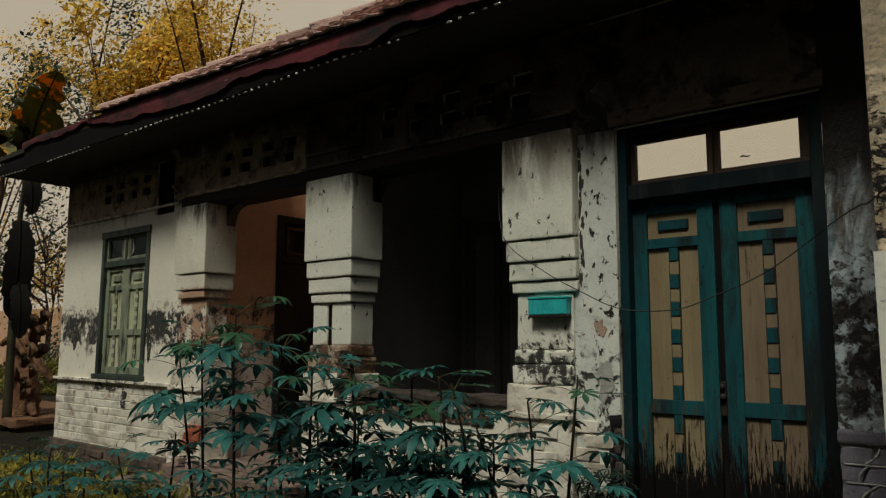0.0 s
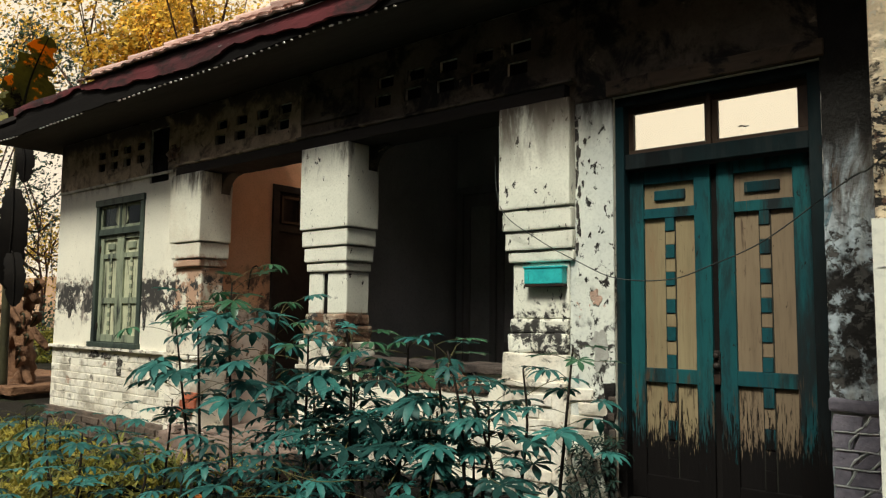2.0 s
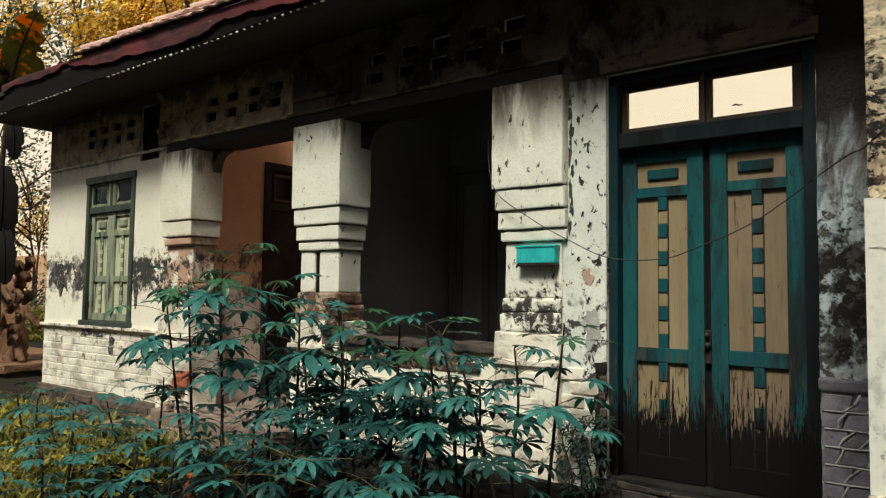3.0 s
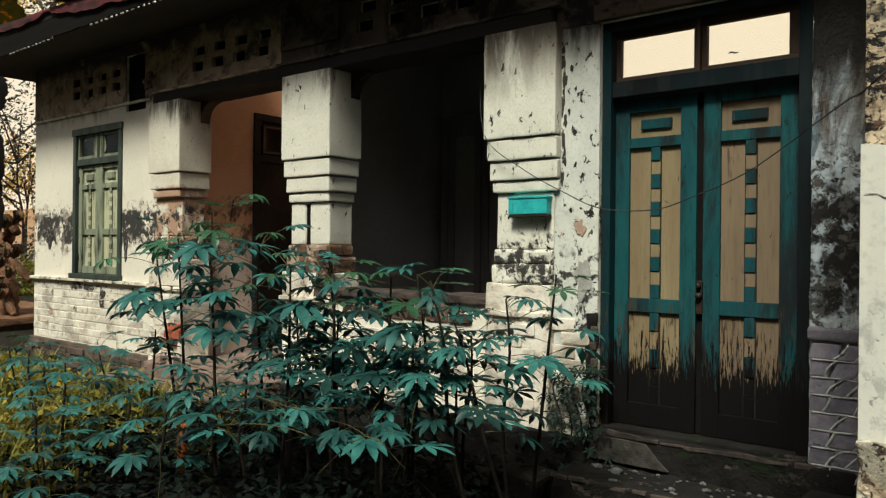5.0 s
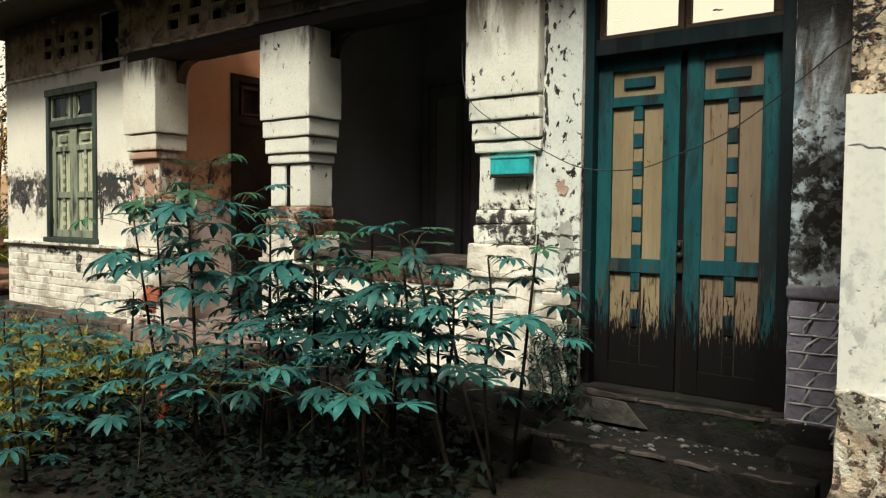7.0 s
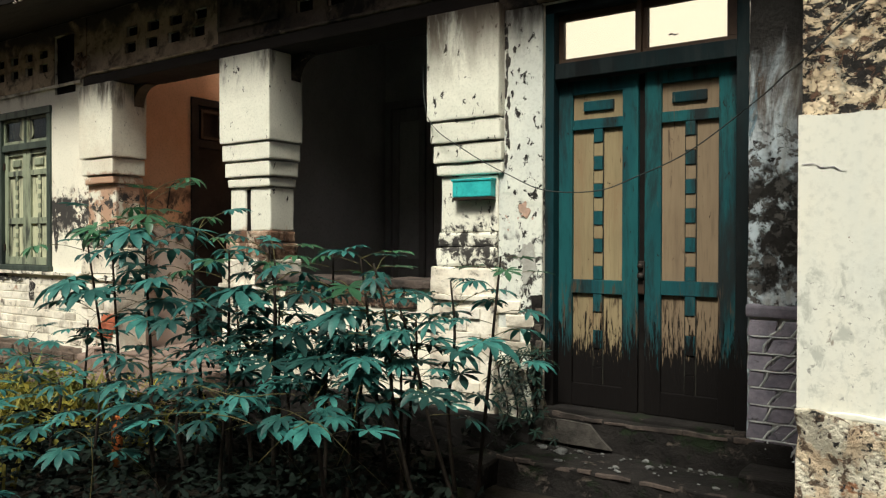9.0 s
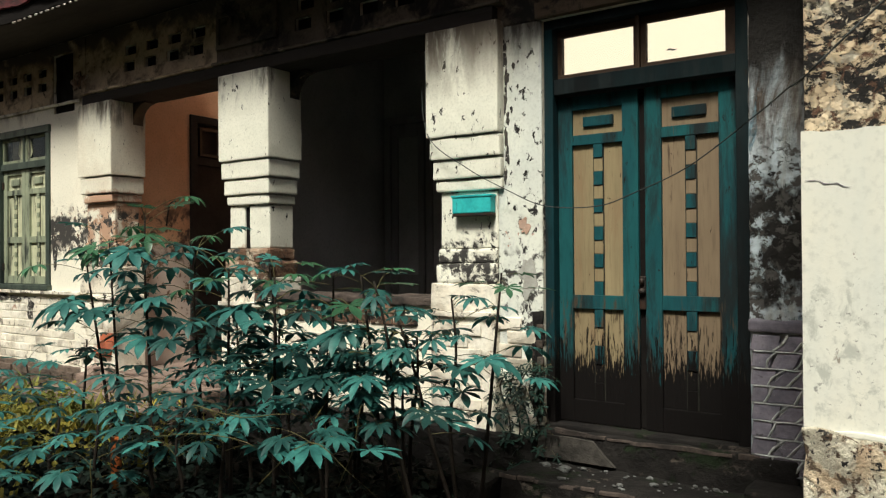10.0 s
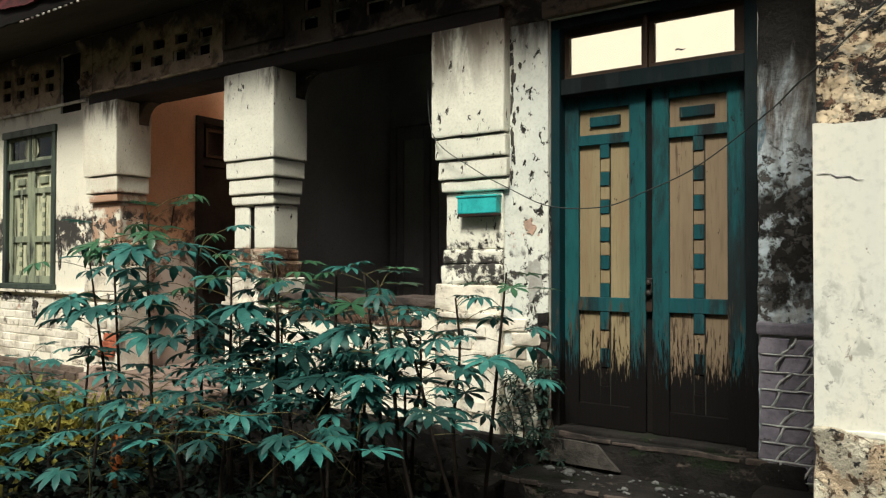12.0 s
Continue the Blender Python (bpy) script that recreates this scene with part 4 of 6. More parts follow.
def brackets():
    """Curved plaster corners under the lintel, beside the column heads."""
    # corner shade under the lintel sits in the bracket colour
    for x, mat in ((-6.69, "frieze_soot_shade"), (-4.50, "frieze_soot_shade")):
        bm = bmesh.new()
        ring = [(x, 2.884), (x + 0.20, 2.884)] + [(x + 0.20 - 0.20 * math.sin(a * 0.157), 2.884 - 0.20 + 0.20 * math.cos(a * 0.157) - 0.015) for a in range(11)]
        fa = bm.faces.new([bm.verts.new((px, 0.15, pz)) for px, pz in ring])
        r = bmesh.ops.extrude_face_region(bm, geom=[fa])
        bmesh.ops.translate(bm, verts=[v for v in r["geom"] if isinstance(v, bmesh.types.BMVert)], vec=(0, 0.11, 0))
        bmesh.ops.recalc_face_normals(bm, faces=bm.faces)
        single("trim_bracket", bm, M[mat], "curved grimy plaster corner under the lintel, darkened as if in shade", "trim", kind="structure")


brackets()


# ---- wing wall ----
def wing():
    single("wall_wing", box(-0.29, -2.0, -0.3, 2.2, 0.0, 3.62, 0.01), M["wing_high"], "old ochre-grey plaster wing wall with black mould", "wall", kind="structure")
    bm = bmesh.new()
    top = []
    n = 70
    for i in range(n + 1):
        x = -0.296 + i * (1.9 / n)
        top.append((x, 1.69 + 0.012 * noise.noise(Vector((x * 12, 0, 0))) + 0.008 * noise.noise(Vector((x * 45, 3, 0)))))
    v0 = [bm.verts.new((x, -2.014, z)) for x, z in top]
    v1 = [bm.verts.new((x, -2.014, 0.86)) for x, z in top]
    for i in range(n):
        bm.faces.new((v1[i], v1[i + 1], v0[i + 1], v0[i]))
    r = bmesh.ops.extrude_face_region(bm, geom=bm.faces[:])
    bmesh.ops.translate(bm, verts=[v for v in r["geom"] if isinstance(v, bmesh.types.BMVert)], vec=(0, 0.02, 0))
    bmesh.ops.recalc_face_normals(bm, faces=bm.faces)
    single("wall_wing_limewash", bm, M["wing_low"], "smooth cream limewash with a torn upper edge", "wall", kind="structure")

    # Wing eaves and roof are added out of view, to block sky here.
    single("soffit_wing", box(-0.36, -2.75, 3.625, 2.9, EAVE_Y + 0.03, 3.65, 0), M["soffit_wood"], "black boarded eaves round the wing, added out of view to block sky", "ceiling", kind="structure")
    bm = bmesh.new()
    prof = ((-0.40, 3.66), (0.9, 4.75), (2.95, 3.66))
    a = [bm.verts.new((x, -2.8, z)) for x, z in prof]
    c = [bm.verts.new((x, -0.5, z)) for x, z in prof]
    for i in (0, 1):
        bm.faces.new((a[i], a[i + 1], c[i + 1], c[i]))
    bm.faces.new(a)
    bm.faces.new(c[::-1])
    bm.faces.new((a[0], c[0], c[2], a[2]))
    bmesh.ops.recalc_face_normals(bm, faces=bm.faces)
    single("roof_wing", bm, M["tile"], "gabled clay tile roof added over the wing, out of view", "roof", kind="structure")


wing()


# ---- roof ----
EAVE_LEFT, ROOF_LEFT, ROOF_Z, RIDGE_Y = -10.75, -8.15, 3.93, 2.6
SLOPE = math.tan(radians(34))
GAP = (-6.75, -5.3, 0.30, 1.9)


def sag(x):
    """How far the old eaves have settled along the front."""
    return -min(0.19, max(0.0, 0.0286 * (x + 9.3)))


def build_roof():
    zr = ROOF_Z + SLOPE * (RIDGE_Y - EAVE_Y)
    run = RIDGE_Y - EAVE_Y
    bm = bmesh.new()
    a = [bm.verts.new(p) for p in ((ROOF_LEFT, EAVE_Y, ROOF_Z), (2.2, EAVE_Y, ROOF_Z), (2.2, RIDGE_Y, zr), (ROOF_LEFT + run, RIDGE_Y, zr),
                                   (ROOF_LEFT, RIDGE_Y + run, ROOF_Z))]
    # an opening added to the deck, out of sight, lets daylight down into the porch
    h = [bm.verts.new((x, y, ROOF_Z + SLOPE * (y - EAVE_Y))) for x, y in ((GAP[0], GAP[2]), (GAP[1], GAP[2]), (GAP[1], GAP[3]), (GAP[0], GAP[3]))]
    for i in range(4):
        j = (i + 1) % 4
        bm.faces.new((a[i], a[j], h[j], h[i]))
    bm.faces.new((a[0], a[3], a[4]))
    b = bm.verts.new((-5.8, RIDGE_Y, zr)), bm.verts.new((-5.8, RIDGE_Y + run, ROOF_Z))
    bm.faces.new((a[3], b[0], b[1], a[4]))
    for v in bm.verts:
        v.co.z += sag(v.co.x) - 0.03
    r = bmesh.ops.extrude_face_region(bm, geom=bm.faces[:])
    bmesh.ops.translate(bm, verts=[v for v in r["geom"] if isinstance(v, bmesh.types.BMVert)], vec=(0, 0, -0.05))
    return single("roof", bm, M["old_wood"], "hipped roof of old red clay tiles", "roof", kind="structure")


roof = build_roof()
part("eaves_skirt", box(EAVE_LEFT, EAVE_Y, ROOF_Z - 0.12, ROOF_LEFT + 0.02, 5.9, ROOF_Z - 0.06, 0.01), M["old_wood"], roof, "black flattened end of the eaves")


def ragged_board(name, x0, x1, y0, y1, low, top, mat, label):
    """A long board whose lower edge has rotted away unevenly; low and top give its edges along x."""
    bm = bmesh.new()
    rows = []
    n = int((x1 - x0) / 0.035)
    for i in range(n + 1):
        x = x0 + (x1 - x0) * i / n
        zt, zl = top(x), min(low(x), top(x) - 0.012)
        wob = 0.006 * noise.noise(Vector((x * 3, 1, 0)))
        rows.append([bm.verts.new((x, y + wob, z)) for y, z in ((y0, zl), (y0 - 0.004, (zl + zt) / 2), (y0, zt), (y1, zt), (y1, zl))])
    for r0, r1 in zip(rows, rows[1:]):
        for k in range(5):
            bm.faces.new((r0[k], r1[k], r1[(k + 1) % 5], r0[(k + 1) % 5]))
    bm.faces.new(rows[0][::-1])
    bm.faces.new(rows[-1])
    bmesh.ops.recalc_face_normals(bm, faces=bm.faces)
    return single(name, bm, M[mat], label, "trim", kind="structure")


def rot_low(x):
    base = 3.715 + sag(x) * 0.35 + 0.13 * min(1, max(0, (-6.6 - x) / 1.6))
    return base + 0.07 * noise.noise(Vector((x * 0.9, 0, 2))) + 0.045 * noise.noise(Vector((x * 3.1, 0, 5))) + 0.014 * noise.noise(Vector((x * 17, 0, 5)))


ragged_board("trim_fascia", EAVE_LEFT + 0.85, 2.2, EAVE_Y - 0.03, EAVE_Y, rot_low, lambda x: 3.935 + sag(x) + 0.012 * noise.noise(Vector((x * 2.1, 0, 9))), "board", "flaking dark red fascia board, rotted along its lower edge")
ragged_board("trim_eaves_board", EAVE_LEFT, 2.2, EAVE_Y + 0.005, EAVE_Y + 0.03, lambda x: 3.605 + 0.03 * noise.noise(Vector((x * 0.8, 0, 0))) + 0.012 * noise.noise(Vector((x * 6, 0, 3))),
             lambda x: 3.93 + sag(x) if x > EAVE_LEFT + 0.86 else 3.76, "eaves_shade_black", "black eaves board")


def scallop_edge():
    """A dotted pale line: a row of small scallops under the eaves board."""
    bm = bmesh.new()
    x = EAVE_LEFT + 0.1
    while x < 1.8:
        if noise.noise(Vector((x * 1.1, 5, 0))) > -0.18:
            w, dz = (0.012 if x > -6.1 else 0.02) + 0.022 * random.random() ** 2, 0.03 * noise.noise(Vector((x * 0.8, 0, 0)))
            join(bm, lump((x, EAVE_Y + 0.012, 3.592 + dz), (w, 0.012, 0.006 + 0.006 * random.random()), x, 0.2, 1))
        x += 0.085 + 0.02 * random.random()
    single("trim_scallops", bm, M["tin"], "broken row of small pale scallops under the eaves", "trim", kind="structure")


scallop_edge()


# ---- steps and rubble ----
def steps():
    t = thing("front_steps", (-1.45, -0.3, GROUND), "two dark mossy cement steps below the door", "steps", kind="structure")
    part("step", rough_box(-2.14, -0.07, -0.2, -0.62, -0.004, 0.272, 0.05, 0.010, 1), M["step"], t)
    part("step", rough_box(-2.16, -0.46, -0.2, -0.62, -0.07, 0.075, 0.05, 0.014, 2), M["step"], t)
    r = random.Random(8)
    for y0, y1, z0, z1, xa, xb, label in ((-0.466, -0.440, 0.050, 0.080, -2.17, -0.62, "worn pinkish step edge"), (-0.075, -0.050, 0.245, 0.276, -2.12, -0.80, "chipped sill edge")):
        x = xa
        while x < xb - 0.05:                          # the edge survives in broken lengths
            w = min(0.06 + 0.22 * r.random(), xb - x)
            d = 0.006 * r.random()
            part("nosing", rough_box(x, y0 + d, z0 + 0.01 * r.random(), x + w, y1 + d, z1 - 0.010 * r.random(), 0.022, 0.010, x * 7, 0.003), M["step_edge"], t, label)
            x += w + (0.0 if r.random() < 0.5 else 0.05 * r.random())
    bm = bmesh.new()
    face = bm.faces.new([bm.verts.new((x, -0.094, z)) for x, z in ((-2.10, 0.10), (-1.60, 0.10), (-1.66, 0.15), (-1.74, 0.235), (-1.90, 0.242), (-2.10, 0.238))])
    grown = bmesh.ops.extrude_face_region(bm, geom=[face])
    bmesh.ops.translate(bm, verts=[v for v in grown["geom"] if isinstance(v, bmesh.types.BMVert)], vec=(0, 0.022, 0))
    bmesh.ops.recalc_face_normals(bm, faces=bm.faces)
    part("broken_slab", bm, M["cement_patch"], t, "grey patch of cement on the riser")
    part("side_block", rough_box(-0.84, -0.32, -0.2, -0.2, -0.07, 0.16, 0.05, 0.012, 7, 0.02), M["step"], t, "dark cement block beside the steps")
    single("stone", rough_box(-2.52, -0.62, -0.2, -2.18, -0.34, 0.06, 0.04, 0.02, 8, 0.03), M["step"], "dark broken stone at the end of the steps", "stone")
    random.seed(11)
    for i in range(64):
        x = -2.05 + 1.3 * random.random()
        y = -0.12 - 0.28 * random.random() ** 1.6
        r = random.choice((0.005, 0.007, 0.009, 0.012, 0.018))
        if i == 0:
            x, y, r = -1.86, -0.22, 0.036
        elif i == 1:
            x, y, r = -1.32, -0.24, 0.024
        elif i == 2:
            x, y, r = -1.99, -0.20, 0.026
        single("rubble_chip", lump((x, y, 0.078 + r * 0.35), (r * 1.3, r * 0.9, r * 0.6), i * 1.7, 0.4, 1), M["rubble"],
               "pale chip of fallen plaster on the step", "rubble", "rubble on the steps")


steps()


# ---- low walls and bricks ----
def brick_mesh(name, w, h, d, mat, seed, shear=0.0, jag=0.005):
    bm = bmesh.new()
    add_box(bm, -w / 2, -d, 0, w / 2, 0, h, 0.006)
    for v in bm.verts:
        p = v.co * 22 + Vector((seed, 0, seed))
        v.co += Vector((noise.noise(p), noise.noise(p + Vector((5, 0, 0))), noise.noise(p + Vector((0, 5, 0))))) * jag
        v.co.x += shear * (v.co.z - h / 2)
    return mesh_of(bm, name, mat)


def brick_field(parent, x0, x1, z0, z1, y, meshes, w, h, gone=0.08, name="brick"):
    row, z = 0, z0
    while z + h <= z1 + 0.001:
        x = x0 + (w / 2 if row % 2 else w) - w / 2
        while x + w / 2 <= x1 + 0.02:
            if random.random() > gone:
                piece(name, random.choice(meshes), (x, y + 0.004 * random.random(), z), parent)
            x += w + 0.008
        z += h + 0.009
        row += 1


random.seed(5)
white_bricks = [brick_mesh("brick", 0.212, 0.078, 0.016, M["plinth"], s) for s in range(4)]
brick_field(wall_north, LEFT + 0.11, -7.34, 0.24, 0.96, 0.008, white_bricks, 0.212, 0.078)
brick_field(wall_north, -4.40, -3.02, -0.02, 0.83, 0.004, white_bricks, 0.212, 0.078, 0.12)
bare_bricks = [brick_mesh("brick", 0.206, 0.078, 0.020, M["bare_brick"], 70 + s, 0, 0.011) for s in range(4)]
brick_field(wall_north, -4.40, -3.02, 0.850, 1.02, 0.002, bare_bricks, 0.212, 0.078, 0.06)
brick_field(wall_north, -2.36, -2.14, 0.26, 0.98, -0.008, white_bricks, 0.212, 0.078, 0.1)
for col, (a, c) in zip([o for o in scene.objects if o.name.startswith("column")], ((-7.27, -6.66), (-5.10, -4.50), (-2.92, -2.42))):
    brick_field(col, a + 0.10, c - 0.08, 0.24, 0.92, -0.062, [brick_mesh("brick", 0.188, 0.074, 0.012, M["plinth"], 90 + s) for s in range(2)], 0.188, 0.074, 0.1)
single("wall_low_cap", rough_box(-4.52, -0.035, 1.0, -2.90, 0.28, 1.06, 0.06, 0.016, 4, 0.014), M["step_edge"], "grimy broken coping of the low porch wall", "wall", kind="structure")

shed = thing("exposed_brickwork", (-4.55, -0.08, 1.0), "crumbled brown brick where plaster fell off the column foot", "brickwork")
foot_bricks = [brick_mesh("brick", 0.12, 0.072, 0.03, M["bare_brick"], 80 + s, 0, 0.014) for s in range(3)]
for k, (x, z) in enumerate(((-4.60, 0.985), (-4.53, 1.065), (-4.63, 1.065), (-4.57, 1.145), (-4.54, 1.225), (-4.62, 1.30), (-4.55, 1.305))):
    piece("brick", foot_bricks[k % 3], (x, -0.074 if z < 1.25 else -0.062, z), shed)

gap = thing("broken_wall_edge", (-2.135, -0.02, 0.28), "ragged gap of broken brick beside the door frame, its dark painted black", "brickwork")
# near-black slab on the wall paints the shade inside the gap
part("hollow", rough_box(-2.172, -0.022, 0.28, -2.098, -0.004, 1.0, 0.022, 0.022, 44, 0.006), M["step"], gap)
for k in range(6):
    piece("brick", brick_mesh("brick", 0.045, 0.05, 0.018, M["footing"], 120 + k, 0, 0.008), (-2.122 + 0.008 * (k % 2), -0.016, 0.36 + 0.1 * k), gap)

GREY_X0, GREY_X1 = -0.852, -0.29


def grey_plinth():
    t = thing("wall_plinth", (-0.55, -0.02, 0.2), "grey painted rubble brick plinth with pale mortar beside the door", "plinth", kind="structure")
    part("mortar_bed", rough_box(GREY_X0, -0.038, 0.16, GREY_X1, -0.012, 0.965, 0.05, 0.006, 6), M["mortar"], t, "pale mortar")
    part("cap", rough_box(GREY_X0 - 0.01, -0.075, 0.935, GREY_X1, -0.012, 1.0, 0.04, 0.01, 9, 0.015), M["grey_brick"], t)
    for r in range(8):
        z = 0.20 + r * 0.0915
        x = GREY_X0 + 0.0
        k = 0
        sh = 0.9 if r % 2 else 0.5
        while x < GREY_X1 - 0.03:
            w = (0.09, 0.13, 0.11, 0.15)[(k * 3 + r) % 4]
            w = min(w, GREY_X1 - x)
            me = brick_mesh("brick", w - 0.014, 0.080, 0.030, M["grey_brick"], r * 7 + k, sh if k else 0.2, 0.006)
            piece("brick", me, (x + w / 2, -0.034, z), t)
            if k:
                e0, e1 = x - sh * 0.046 - 0.004, x + sh * 0.046 - 0.004
                part("mortar_ridge", tube(smooth_path([(e0, -0.064, z - 0.006), ((e0 + e1) / 2 + 0.03 * noise.noise(Vector((r * 2.3, k * 1.7, 0))), -0.068, z + 0.040), (e1, -0.064, z + 0.086)], 3), [0.004, 0.006, 0.005, 0.007, 0.005, 0.006, 0.004], 5), M["mortar"], t)
            x += w
            k += 1
        part("mortar_ridge", tube([(GREY_X0 + 0.02 + i * 0.04, -0.066, z - 0.005 + 0.006 * noise.noise(Vector((i * 0.9, r, 0)))) for i in range(13)], [0.004 + 0.003 * abs(noise.noise(Vector((i * 1.3, r * 3.1, 2)))) for i in range(13)], 5), M["mortar"], t)


grey_plinth()


def wing_plinth():
    t = thing("wall_wing_plinth", (0.5, -2.02, -0.1), "crumbling ochre stone plinth of the wing", "plinth", kind="structure")
    part("bed", rough_box(-0.30, -2.035, -0.2, 1.0, -2.0, 0.865, 0.022, 0.030, 12, 0.012), M["wing_stone"], t)
    part("bed", rough_box(1.0, -2.035, -0.2, 2.2, -2.0, 0.865, 0.08, 0.02, 13, 0.012), M["wing_stone"], t)
    part("ledge", rough_box(-0.298, -2.024, 0.855, 2.2, -2.0, 0.872, 0.03, 0.008, 14, 0.004), M["wing_low"], t)


wing_plinth()


def crack():
    pts = [(-0.286 + 0.016 * i, -2.016, 1.560 - 0.0035 * i + 0.004 * ((i * 7) % 3 - 1)) for i in range(8)]
    single("wall_crack", tube(pts, [0.0006, 0.0013, 0.0007, 0.0016, 0.0008, 0.0015, 0.0009, 0.0005], 4), M["grey_brick"], "short dark crack in the limewash", "wall", kind="structure")


crack()

# near-black block covers the foot of the low wall between the columns
single("wall_foot", rough_box(-5.16, -0.14, -0.25, -2.12, -0.012, 0.21, 0.06, 0.025, 27, 0.03), M["step"], "near-black rough strip along the foot of the low porch wall", "footing", kind="structure")
# footing and slab at the porch entry
ft = thing("wall_footing", (-8.5, -0.1, GROUND), "dark exposed brick footing under the end bay", "footing", kind="structure")
part("bed", rough_box(LEFT - 0.05, -0.05, -0.25, -7.2, -0.002, 0.225, 0.06, 0.012, 15), M["footing"], ft)
dark_bricks = [brick_mesh("brick", 0.20, 0.07, 0.03, M["footing"], 30 + s, 0, 0.012) for s in range(3)]
brick_field(ft, LEFT, -7.3, -0.06, 0.19, -0.045, dark_bricks, 0.20, 0.07, 0.2)
single("slab", rough_box(-7.35, -0.62, -0.2, -5.05, -0.06, 0.10, 0.06, 0.02, 16, 0.02), M["entry_slab"], "worn pinkish slab before the porch entry", "slab", kind="structure")
single("slab_upper", rough_box(-7.0, -0.30, 0.10, -5.05, -0.06, 0.235, 0.06, 0.016, 17, 0.02), M["entry_slab"], "worn upper slab at the porch entry", "slab", kind="structure")
single("door_sill", rough_box(-6.62, -0.06, 0.232, -5.14, 0.30, 0.258, 0.07, 0.008, 24, 0.008), M["entry_slab"], "worn grimy sill of the porch entry", "sill", kind="structure")
red = [brick_mesh("brick", 0.13, 0.07, 0.03, M["red_brick"], 60 + s, 0, 0.01) for s in range(2)]
rb = thing("exposed_brickwork", (-6.85, -0.08, 0.3), "patch of exposed red brick low on the column", "brickwork")
for k, (x, z) in enumerate(((-6.93, 0.38), (-6.80, 0.38), (-6.87, 0.46), (-6.74, 0.46), (-6.82, 0.54), (-6.72, 0.54))):
    piece("brick", red[k % 2], (x, -0.062, z), rb)
single("loose_brick", rough_box(-6.80, -0.30, 0.236, -6.66, -0.20, 0.32, 0.03, 0.008, 18), M["pink_slab"], "loose pale brick on the entry slab", "brick", "loose bricks")
single("loose_brick", rough_box(-6.58, -0.28, 0.236, -6.46, -0.19, 0.31, 0.03, 0.008, 19), M["pink_slab"], "loose pale brick on the entry slab", "brick", "loose bricks")


# ---- mailbox, cable, twig on the wall ----
def mailbox():
    t = thing("mailbox", (-2.585, -0.06, 1.60), "small turquoise tin letter box on the column", "letter box")
    part("body", box(-2.735, -0.088, 1.632, -2.435, -0.022, 1.742, 0.006), M["turquoise"], t)
    part("lid", box(-2.742, -0.094, 1.738, -2.428, -0.022, 1.752, 0.004), M["turquoise"], t)
    part("lower_flap", box(-2.737, -0.085, 1.612, -2.433, -0.022, 1.632, 0.005), M["iron"], t, "dark rusted lower edge")


mailbox()
wire = smooth_path([(-3.16, 0.16, 2.62), (-2.92, -0.10, 2.17), (-2.60, -0.12, 1.93), (-2.30, -0.10, 1.765), (-2.04, -0.09, 1.655), (-1.70, -0.09, 1.64),
                    (-1.46, -0.10, 1.71), (-1.14, -0.14, 1.835), (-0.76, -0.30, 2.05), (-0.40, -1.60, 1.90), (-0.285, -2.02, 1.845), (-0.10, -2.025, 2.01), (0.2, -2.025, 2.25)], 8)
single("cable", tube(wire, 0.0035, 6), M["cable"], "thin black cable sagging across the door", "cable", smooth=True)

# unseen dark strip behind the viewer, added to block the low front sky
bd = bmesh.new()
bv0, bv1 = [], []
for i in range(49):
    x = -36 + i * 1.5
    bv0.append(bd.verts.new((x, -15 + 1.2 * noise.noise(Vector((x * 0.3, 0, 0))), -0.3)))
    bv1.append(bd.verts.new((x, -15 + 1.2 * noise.noise(Vector((x * 0.3, 4, 0))), 11.0 + 2.0 * noise.noise(Vector((x * 0.4, 9, 0))))))
for i in range(48):
    bd.faces.new((bv0[i], bv0[i + 1], bv1[i + 1], bv1[i]))
single("backdrop", bd, M["dead_leaf"], "unseen dark strip across the yard, added to block low sky", "backdrop", kind="structure")

# bright hazy sky far behind the house
bm = bmesh.new()
arc = []
for i in range(25):
    a = radians(60 + i * 6.0)
    arc.append((bm.verts.new((-10 + 170 * math.cos(a), 170 * math.sin(a), -3)), bm.verts.new((-10 + 170 * math.cos(a), 170 * math.sin(a), 120))))
for (a0, a1), (b0, b1) in zip(arc, arc[1:]):
    bm.faces.new((a0, b0, b1, a1))
single("backdrop_sky", bm, M["haze"], "bright cream haze of the sky behind the house", "sky", kind="structure")


